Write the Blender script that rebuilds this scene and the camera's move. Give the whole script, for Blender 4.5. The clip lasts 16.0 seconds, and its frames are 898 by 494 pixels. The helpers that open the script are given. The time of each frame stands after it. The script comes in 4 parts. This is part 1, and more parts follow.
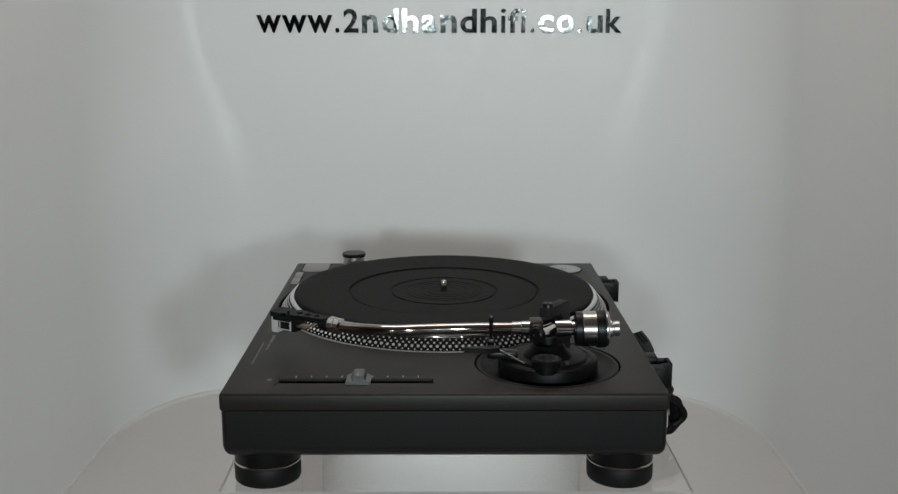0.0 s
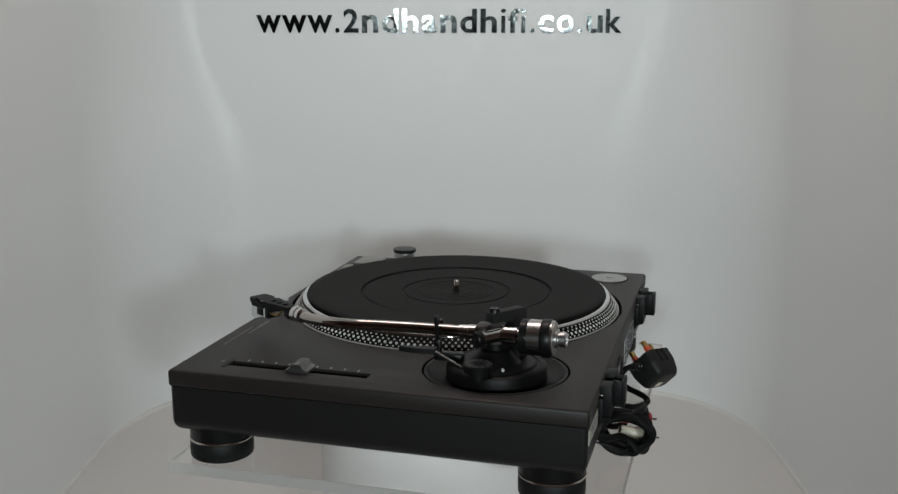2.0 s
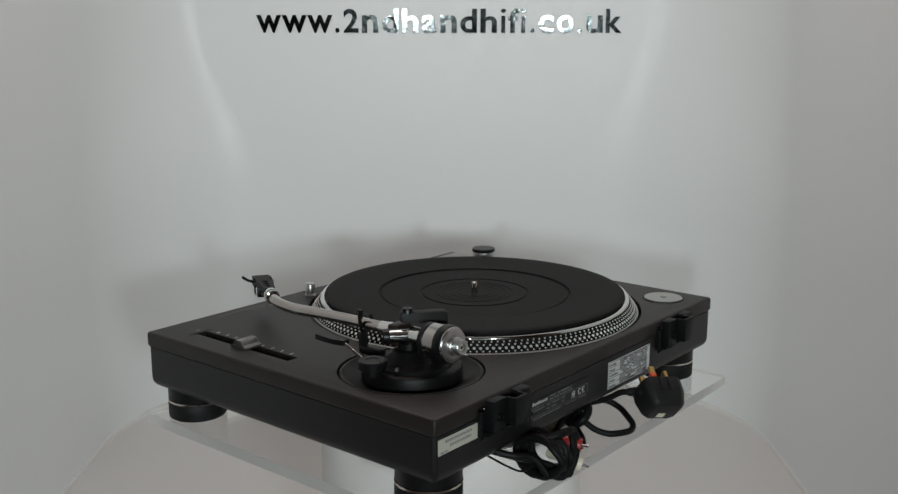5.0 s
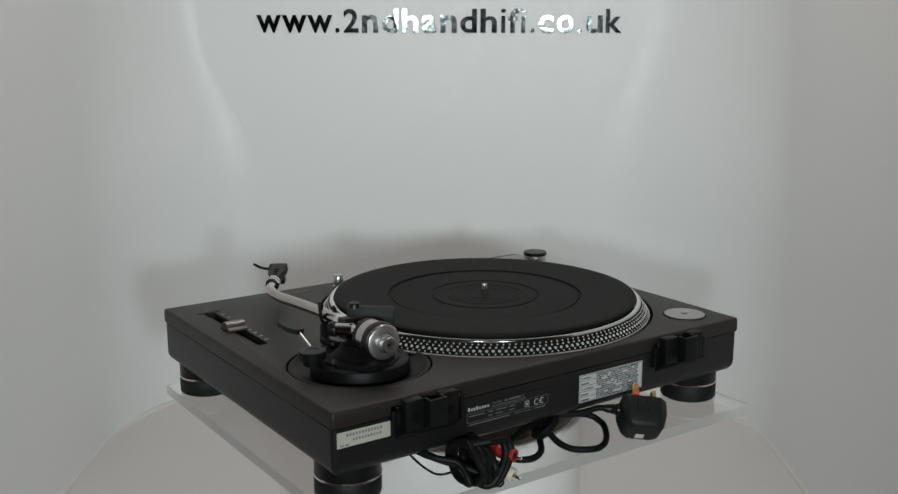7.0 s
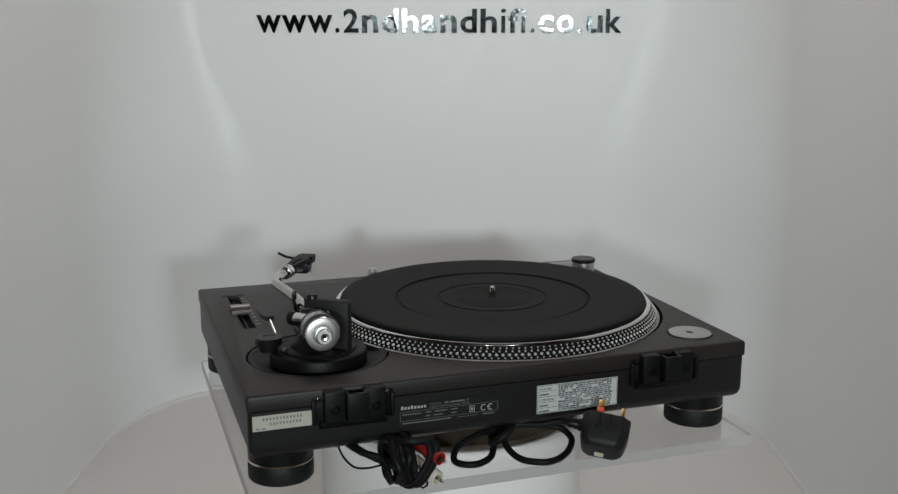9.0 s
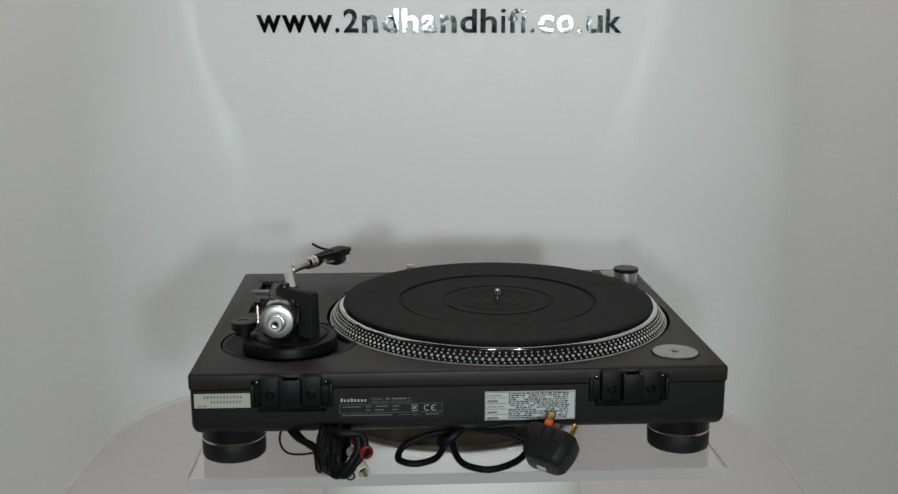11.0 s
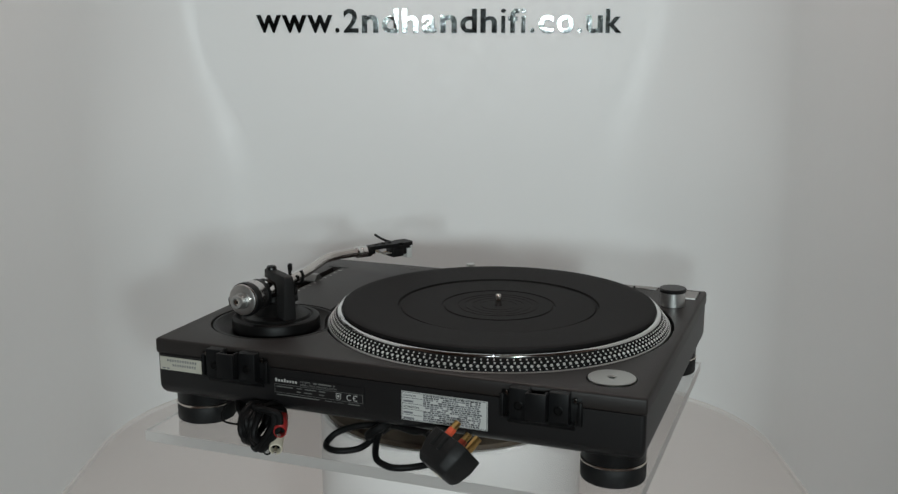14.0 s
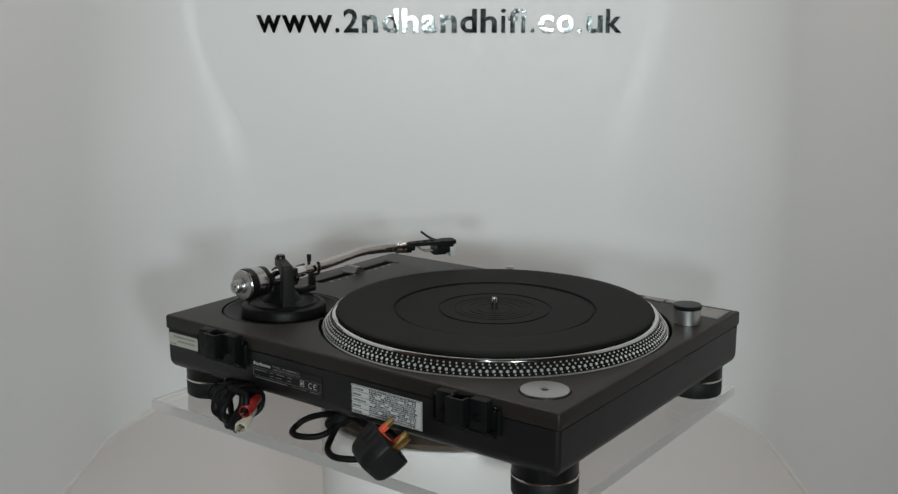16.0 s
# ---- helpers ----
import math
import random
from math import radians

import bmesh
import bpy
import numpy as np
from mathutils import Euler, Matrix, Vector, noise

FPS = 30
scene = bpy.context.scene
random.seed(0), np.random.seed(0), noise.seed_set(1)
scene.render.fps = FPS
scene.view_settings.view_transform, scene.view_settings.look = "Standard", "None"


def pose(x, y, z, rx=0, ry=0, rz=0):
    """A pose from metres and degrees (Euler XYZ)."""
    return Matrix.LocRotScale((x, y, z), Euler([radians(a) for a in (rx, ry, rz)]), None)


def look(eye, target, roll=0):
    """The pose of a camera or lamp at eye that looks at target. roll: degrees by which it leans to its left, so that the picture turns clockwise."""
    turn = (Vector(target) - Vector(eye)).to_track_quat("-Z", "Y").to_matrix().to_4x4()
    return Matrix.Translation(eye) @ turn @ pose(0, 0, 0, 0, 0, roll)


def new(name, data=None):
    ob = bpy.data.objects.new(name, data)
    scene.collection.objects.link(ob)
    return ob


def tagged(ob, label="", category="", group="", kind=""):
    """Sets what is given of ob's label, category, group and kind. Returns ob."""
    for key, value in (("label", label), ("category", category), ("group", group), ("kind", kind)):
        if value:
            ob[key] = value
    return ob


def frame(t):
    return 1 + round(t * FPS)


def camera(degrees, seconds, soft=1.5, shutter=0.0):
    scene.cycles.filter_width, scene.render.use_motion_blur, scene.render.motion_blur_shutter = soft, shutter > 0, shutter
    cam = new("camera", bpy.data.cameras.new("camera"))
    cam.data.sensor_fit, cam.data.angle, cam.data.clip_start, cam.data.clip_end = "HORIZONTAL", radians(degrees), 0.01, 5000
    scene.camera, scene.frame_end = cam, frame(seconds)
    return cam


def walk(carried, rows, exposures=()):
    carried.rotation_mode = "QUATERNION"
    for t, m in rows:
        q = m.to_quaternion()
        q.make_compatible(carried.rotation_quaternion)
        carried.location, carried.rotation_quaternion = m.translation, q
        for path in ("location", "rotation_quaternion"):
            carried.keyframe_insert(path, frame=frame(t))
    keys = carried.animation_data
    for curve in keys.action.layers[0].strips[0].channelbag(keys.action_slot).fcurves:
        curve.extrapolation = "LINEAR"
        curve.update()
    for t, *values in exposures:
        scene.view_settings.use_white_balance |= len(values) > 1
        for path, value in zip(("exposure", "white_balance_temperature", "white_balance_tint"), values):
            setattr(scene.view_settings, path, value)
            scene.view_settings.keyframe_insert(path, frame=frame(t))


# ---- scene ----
cam = camera(46.277, 16.0, soft=1.4)
EYE = (0.0, -1.0064, 0.3915)
TILT, PAN = radians(-12.225), radians(0.1315)
AIM = (EYE[0] - math.sin(PAN) * math.cos(TILT), EYE[1] + math.cos(PAN) * math.cos(TILT), EYE[2] + math.sin(TILT))
VIEW = look(EYE, AIM, 0.04)
walk(cam, [(0.0, VIEW), (16.0, VIEW)], [(0.0, -0.09), (2.0, -0.06), (4.0, -0.01), (7.0, 0.035), (12.0, 0.035), (16.0, 0.06)])

# ---------------------------------------------------------------- light
REST = 0.0228      # height of the acrylic plate's top
FLOOR = -0.25
BACK = 0.755       # face of the back wall
CEIL = 1.05

world = bpy.data.worlds.new("room_dark")
world.use_nodes = True
world.node_tree.nodes["Background"].inputs["Color"].default_value = (0.9, 0.95, 1.0, 1)
world.node_tree.nodes["Background"].inputs["Strength"].default_value = 0.02
scene.world = world


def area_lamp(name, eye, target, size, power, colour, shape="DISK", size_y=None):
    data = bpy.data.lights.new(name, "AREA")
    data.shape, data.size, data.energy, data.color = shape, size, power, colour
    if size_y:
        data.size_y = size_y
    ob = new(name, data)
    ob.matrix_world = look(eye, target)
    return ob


area_lamp("front_lamp_bright", (0.440, -2.00, 0.455), (0.0, 0.5, 0.12), 0.13, 11.3, (0.87, 0.99, 1.0))
area_lamp("front_lamp_cool", (-0.165, -2.00, 0.455), (0.0, 0.5, 0.12), 0.12, 10.0, (0.865, 0.985, 1.0))
# unseen overhead source, added to fill the shadows warmly; no panel is built
area_lamp("overhead_fill_light", (0.0, 0.15, CEIL - 0.03), (0.0, 0.15, 0.0), 0.46, 2.15, (1.0, 0.825, 0.765), "RECTANGLE", 0.32)



# ---------------------------------------------------------------- materials
def material(name, colour, rough=0.5, metal=0.0, vary=0.15, scale=40.0, bump=0.0, bump_scale=300.0, spec=0.5, coat=0.0, rough_vary=0.1):
    """A surface with stains at one scale and grain at another."""
    mat = bpy.data.materials.new(name)
    mat.use_nodes = True
    nodes, links = mat.node_tree.nodes, mat.node_tree.links
    bsdf = nodes["Principled BSDF"]
    bsdf.inputs["Metallic"].default_value = metal
    bsdf.inputs["Specular IOR Level"].default_value = spec
    bsdf.inputs["Coat Weight"].default_value = coat
    coords = nodes.new("ShaderNodeTexCoord")
    big, fine = nodes.new("ShaderNodeTexNoise"), nodes.new("ShaderNodeTexNoise")
    big.inputs["Scale"].default_value, big.inputs["Detail"].default_value = scale * 0.25, 4
    fine.inputs["Scale"].default_value, fine.inputs["Detail"].default_value = bump_scale, 3
    for n in (big, fine):
        links.new(coords.outputs["Object"], n.inputs["Vector"])
    mix = nodes.new("ShaderNodeMix")
    mix.data_type = "RGBA"
    mix.inputs["A"].default_value = (*[c * (1 - vary) for c in colour], 1)
    mix.inputs["B"].default_value = (*[min(1, c * (1 + vary)) for c in colour], 1)
    links.new(big.outputs["Fac"], mix.inputs["Factor"])
    links.new(mix.outputs["Result"], bsdf.inputs["Base Color"])
    span = nodes.new("ShaderNodeMapRange")
    span.inputs["To Min"].default_value, span.inputs["To Max"].default_value = max(0.02, rough - rough_vary), min(1, rough + rough_vary)
    links.new(fine.outputs["Fac"], span.inputs["Value"])
    links.new(span.outputs["Result"], bsdf.inputs["Roughness"])
    if bump:
        b = nodes.new("ShaderNodeBump")
        b.inputs["Strength"].default_value, b.inputs["Distance"].default_value = bump, 0.0005
        links.new(fine.outputs["Fac"], b.inputs["Height"])
        links.new(b.outputs["Normal"], bsdf.inputs["Normal"])
    return mat


def clear_acrylic(name, rough, tint):
    mat = bpy.data.materials.new(name)
    mat.use_nodes = True
    bsdf = mat.node_tree.nodes["Principled BSDF"]
    bsdf.inputs["Base Color"].default_value = (*tint, 1)
    bsdf.inputs["Transmission Weight"].default_value = 1.0
    bsdf.inputs["Roughness"].default_value = rough
    bsdf.inputs["IOR"].default_value = 1.49
    return mat


def ring_material(name, colour, rough, frequency, strength, centre, metal=0.0):
    """Fine turned or moulded rings round a centre."""
    mat = material(name, colour, rough, metal, 0.12, 60, 0.0, spec=0.11, rough_vary=0.02)
    nodes, links = mat.node_tree.nodes, mat.node_tree.links
    coords = nodes.new("ShaderNodeTexCoord")
    move = nodes.new("ShaderNodeVectorMath")
    move.operation = "SUBTRACT"
    move.inputs[1].default_value = (*centre, 0)
    flat = nodes.new("ShaderNodeVectorMath")
    flat.operation = "MULTIPLY"
    flat.inputs[1].default_value = (1, 1, 0)
    wave = nodes.new("ShaderNodeTexWave")
    wave.wave_type, wave.rings_direction = "RINGS", "SPHERICAL"
    wave.inputs["Scale"].default_value = frequency
    b = nodes.new("ShaderNodeBump")
    b.inputs["Strength"].default_value, b.inputs["Distance"].default_value = strength, 0.0004
    links.new(coords.outputs["Object"], move.inputs[0])
    links.new(move.outputs[0], flat.inputs[0])
    links.new(flat.outputs[0], wave.inputs["Vector"])
    links.new(wave.outputs["Fac"], b.inputs["Height"])
    links.new(b.outputs["Normal"], nodes["Principled BSDF"].inputs["Normal"])
    return mat


WALL = material("white_gloss_wall", (0.762, 0.778, 0.777), 0.42, 0, 0.03, 6, 0.008, 60, spec=0.5, coat=0.035)
WALL.node_tree.nodes["Principled BSDF"].inputs["Coat Roughness"].default_value = 0.26
FLOOR_WHITE = material("white_floor", (0.655, 0.630, 0.612), 0.4, 0, 0.05, 12, 0.03, 80)
ROOM = material("dim_room_paint", (0.26, 0.165, 0.13), 0.8, 0, 0.2, 3)
PEDESTAL = material("white_pedestal_plastic", (0.86, 0.815, 0.795), 0.45, 0, 0.03, 20, 0.02, 100)
WOOD = material("brown_fibreboard", (0.080, 0.057, 0.039), 0.6, 0, 0.3, 120, 0.2, 500)
PAINT = material("black_textured_paint", (0.0130, 0.0097, 0.0087), 0.48, 0, 0.2, 30, 0.25, 1800, 0.42)
BODY = material("black_moulded_rubber", (0.0066, 0.0060, 0.0064), 0.44, 0, 0.25, 25, 0.2, 900, 0.42)
BLACK = material("black_plastic", (0.0050, 0.0049, 0.0052), 0.36, 0, 0.2, 80, 0.1, 900, 0.3)
MATTE = material("matte_black_plastic", (0.0110, 0.0107, 0.0108), 0.5, 0, 0.2, 80, 0.1, 900, 0.25)
# DARK: true black of strobe band and fader slot, and shade coloured into hollows
DARK = material("deep_black_and_shade", (0.006, 0.006, 0.006), 0.7, 0, 0.2, 80, spec=0.12)
RUBBER = material("foot_rubber", (0.0075, 0.0073, 0.0075), 0.55, 0, 0.25, 90, 0.3, 700, 0.25)
CHROME = material("polished_chrome", (0.78, 0.77, 0.76), 0.09, 1.0, 0.04, 100, 0, 400, rough_vary=0.04)
BASE = material("satin_black_casting", (0.0040, 0.0038, 0.0038), 0.43, 0, 0.2, 90, 0.08, 800, 0.14)
RING = material("dull_warm_metal", (0.68, 0.62, 0.57), 0.22, 1.0, 0.08, 200)
NICKEL_SATIN = material("satin_nickel", (0.52, 0.50, 0.49), 0.22, 1.0, 0.03, 200, 0, 900, rough_vary=0.02)
NICKEL = material("dull_nickel", (0.52, 0.48, 0.455), 0.06, 1.0, 0.06, 100, 0, 400, rough_vary=0.02)
FACED = material("faced_aluminium", (0.50, 0.475, 0.46), 0.40, 1.0, 0.04, 200, 0.03, 2500, rough_vary=0.05)
BUTTON = material("brushed_button_metal", (0.36, 0.355, 0.345), 0.5, 0.8, 0.06, 200, 0.05, 1500)
DOT = material("bright_strobe_dot", (0.80, 0.80, 0.78), 0.4, 0.7, 0.05, 300)
POLISH = material("machined_bright_rim", (0.72, 0.72, 0.71), 0.07, 1.0, 0.05, 200, 0, 900, rough_vary=0.02)
YOKE = material("dark_grey_satin_paint", (0.0135, 0.0128, 0.0127), 0.55, 0, 0.15, 80, 0.05, 900, 0.25)
GIMBAL = material("brown_black_lacquer", (0.016, 0.0095, 0.0080), 0.38, 0, 0.2, 90, 0.05, 700, 0.3)
SLIDE = material("grey_satin_metal", (0.19, 0.19, 0.185), 0.3, 0.9, 0.08, 200, 0.05, 1200)
STEEL = material("satin_aluminium", (0.55, 0.55, 0.54), 0.32, 1.0, 0.06, 200, 0.05, 1500)
SMOKED = material("dark_chrome", (0.12, 0.112, 0.105), 0.22, 1.0, 0.1, 120, 0, 500)
BRASS = material("brass_pin", (0.55, 0.36, 0.13), 0.3, 1.0, 0.1, 200, 0.05, 900)
ORANGE = material("orange_red_sleeve", (0.75, 0.10, 0.04), 0.45, 0, 0.15, 200)
RED = material("red_plastic", (0.30, 0.016, 0.015), 0.35, 0, 0.1, 200)
CREAM = material("cream_plastic", (0.66, 0.60, 0.48), 0.4, 0, 0.06, 200)
LABEL = material("pale_paper_label", (0.46, 0.44, 0.375), 0.55, 0, 0.06, 150)
FOIL = material("silver_foil_label", (0.62, 0.62, 0.60), 0.45, 0.2, 0.06, 150)
SEAL = material("beige_sealant", (0.68, 0.665, 0.645), 0.6, 0, 0.12, 60)
INK_SOFT = material("faded_grey_ink", (0.18, 0.18, 0.19), 0.6, 0, 0.3, 300)
INK = material("black_ink", (0.06, 0.06, 0.065), 0.6, 0, 0.2, 300)
PRINT = material("white_print", (0.44, 0.43, 0.41), 0.6, 0, 0.1, 300)
PRINT_DIM = material("grey_print", (0.14, 0.137, 0.13), 0.6, 0, 0.15, 300)
CABLE = material("cable_sheath", (0.0052, 0.0050, 0.0052), 0.50, 0, 0.2, 150, spec=0.15)
HINGE = material("black_hinge_plastic", (0.0058, 0.0058, 0.0062), 0.46, 0, 0.2, 80, 0.1, 900, 0.18)
SHELL = material("black_headshell_paint", (0.0045, 0.0043, 0.0043), 0.5, 0, 0.2, 80, 0.1, 900, 0.18)
MIRROR = material("black_mirror_film", (0.050, 0.054, 0.054), 0.09, 1.0, 0.6, 600, 0.30, 130, rough_vary=0.06)
ACRYLIC = clear_acrylic("clear_acrylic", 0.0, (0.985, 0.980, 0.972))
ACRYLIC_EDGE = clear_acrylic("sawn_acrylic_edge", 0.45, (0.76, 0.715, 0.69))
ACRYLIC_EDGE.node_tree.nodes["Principled BSDF"].inputs["Transmission Weight"].default_value = 0.4
SPIN = (-0.0477, -0.0002)
MAT = ring_material("ribbed_rubber_mat", (0.0066, 0.0058, 0.0058), 0.60, 150, 0.16, SPIN)
TURNED = ring_material("turned_aluminium", (0.42, 0.42, 0.40), 0.3, 300, 0.06, (-0.191, 0.1400), 1.0)


# ---------------------------------------------------------------- mesh helpers
def finish(bm, mat, name):
    bmesh.ops.recalc_face_normals(bm, faces=bm.faces)
    for f in bm.faces:
        f.smooth = True
    for e in bm.edges:
        if len(e.link_faces) == 2 and e.calc_face_angle(0) > radians(32):
            e.smooth = False
    me = bpy.data.meshes.new(name)
    bm.to_mesh(me)
    bm.free()
    for m in mat if isinstance(mat, (list, tuple)) else [mat]:
        me.materials.append(m)
    return me


def part(name, bm, mat, parent, label=""):
    """One mesh under a thing or a part; the rig's meshes are written from the world's zero height."""
    if RIG["drop"]:
        bmesh.ops.translate(bm, vec=(0, 0, -RIG["drop"]), verts=bm.verts)
    ob = new(name, finish(bm, mat, name))
    ob.parent = parent
    return tagged(ob, label) if label else ob


RIG = {"drop": 0.0}


def rbox(x0, x1, y0, y1, z0, z1, r=0.0, seg=2, bm=None):
    bm = bm or bmesh.new()
    made = bmesh.ops.create_cube(bm, size=1.0)["verts"]
    for v in made:
        v.co = Vector(((x0 + x1) / 2 + v.co.x * (x1 - x0), (y0 + y1) / 2 + v.co.y * (y1 - y0), (z0 + z1) / 2 + v.co.z * (z1 - z0)))
    if r:
        edges = list({e for v in made for e in v.link_edges})
        bmesh.ops.bevel(bm, geom=edges, offset=r, segments=seg, profile=0.5, affect="EDGES")
    return bm


def turn(bm, m, start=0):
    bm.verts.ensure_lookup_table()
    bmesh.ops.transform(bm, matrix=m, verts=bm.verts[start:])
    return bm


def lathe(profile, centre=(0, 0), seg=48, bm=None):
    """Turn (radius, height) pairs round an upright axis."""
    bm = bm or bmesh.new()
    rings = []
    for r, z in profile:
        if r < 1e-6:
            rings.append([bm.verts.new((centre[0], centre[1], z))])
        else:
            rings.append([bm.verts.new((centre[0] + r * math.cos(2 * math.pi * i / seg), centre[1] + r * math.sin(2 * math.pi * i / seg), z)) for i in range(seg)])
    for a, b in zip(rings, rings[1:]):
        for i in range(seg):
            j = (i + 1) % seg
            if len(a) == 1 and len(b) == 1:
                break
            if len(a) == 1:
                bm.faces.new((a[0], b[i], b[j]))
            elif len(b) == 1:
                bm.faces.new((a[i], a[j], b[0]))
            else:
                bm.faces.new((a[i], a[j], b[j], b[i]))
    return bm


def along(profile, p0, p1, seg=24, bm=None):
    """Turn (radius, distance) pairs round the line from p0 towards p1."""
    bm = bm or bmesh.new()
    count = len(bm.verts)
    lathe(profile, seg=seg, bm=bm)
    way = (Vector(p1) - Vector(p0)).to_track_quat("Z", "Y").to_matrix().to_4x4()
    return turn(bm, Matrix.Translation(p0) @ way, count)


def rod(p0, p1, r, seg=16, bm=None, bevel=0.0):
    d = (Vector(p1) - Vector(p0)).length
    b = bevel or r * 0.15
    return along([(0, 0), (r - b, 0), (r, b), (r, d - b), (r - b, d), (0, d)], p0, p1, seg, bm)


def smooth_path(points, steps=8):
    pts = [Vector(p) for p in points]
    ends = [pts[0] * 2 - pts[1]] + pts + [pts[-1] * 2 - pts[-2]]
    out = []
    for i in range(1, len(ends) - 2):
        a, b, c, d = ends[i - 1:i + 3]
        for s in range(steps):
            t = s / steps
            out.append(0.5 * (2 * b + (c - a) * t + (2 * a - 5 * b + 4 * c - d) * t * t + (3 * b - a - 3 * c + d) * t ** 3))
    return out + [pts[-1]]


def tube(points, r, seg=10, steps=8, bm=None):
    bm = bm or bmesh.new()
    path = smooth_path(points, steps)
    side, rings = None, []
    for i, p in enumerate(path):
        way = (path[min(i + 1, len(path) - 1)] - path[max(i - 1, 0)]).normalized()
        if side is None:
            side = way.orthogonal().normalized()
        side = (side - way * side.dot(way)).normalized()
        up = way.cross(side)
        rings.append([bm.verts.new(p + (side * math.cos(2 * math.pi * k / seg) + up * math.sin(2 * math.pi * k / seg)) * r) for k in range(seg)])
    for a, b in zip(rings, rings[1:]):
        for k in range(seg):
            bm.faces.new((a[k], a[(k + 1) % seg], b[(k + 1) % seg], b[k]))
    bm.faces.new(rings[0][::-1])
    bm.faces.new(rings[-1])
    return bm


def prism(outline, z0, z1, bm=None):
    """A flat outline of (x, y) raised from z0 to z1."""
    bm = bm or bmesh.new()
    low = [bm.verts.new((x, y, z0)) for x, y in outline]
    top = [bm.verts.new((x, y, z1)) for x, y in outline]
    bm.faces.new(low[::-1])
    bm.faces.new(top)
    for i in range(len(low)):
        j = (i + 1) % len(low)
        bm.faces.new((low[i], low[j], top[j], top[i]))
    return bm


def carved(bm, cutters):
    """bm with the cutters' volumes taken out, one after another."""
    base = new("carving", finish(bm, PAINT, "carving"))
    made = []
    for c in cutters:
        cut = new("cutter", finish(c, PAINT, "cutter"))
        mod = base.modifiers.new("cut", "BOOLEAN")
        mod.operation, mod.solver, mod.object = "DIFFERENCE", "EXACT", cut
        made.append(cut)
    graph = bpy.context.evaluated_depsgraph_get()
    graph.update()
    me = bpy.data.meshes.new_from_object(base.evaluated_get(graph))
    out = bmesh.new()
    out.from_mesh(me)
    for o in [base] + made:
        bpy.data.objects.remove(o, do_unlink=True)
    return out


def glyph(char, depth, bold):
    """One built-in font character as a solid with its own box moved to (0, 0)-(1, 1)."""
    curve = bpy.data.curves.new("glyph", "FONT")
    curve.body, curve.size, curve.extrude, curve.offset = char, 1.0, depth, bold
    curve.resolution_u = 8
    ob = new("glyph", curve)
    graph = bpy.context.evaluated_depsgraph_get()
    graph.update()
    me = bpy.data.meshes.new_from_object(ob.evaluated_get(graph))
    bm = bmesh.new()
    bm.from_mesh(me)
    bpy.data.objects.remove(ob, do_unlink=True)
    bmesh.ops.remove_doubles(bm, verts=bm.verts, dist=1e-5)
    xs, ys = [v.co.x for v in bm.verts], [v.co.y for v in bm.verts]
    for v in bm.verts:
        v.co.x = (v.co.x - min(xs)) / (max(xs) - min(xs))
        v.co.y = (v.co.y - min(ys)) / (max(ys) - min(ys))
    return bm


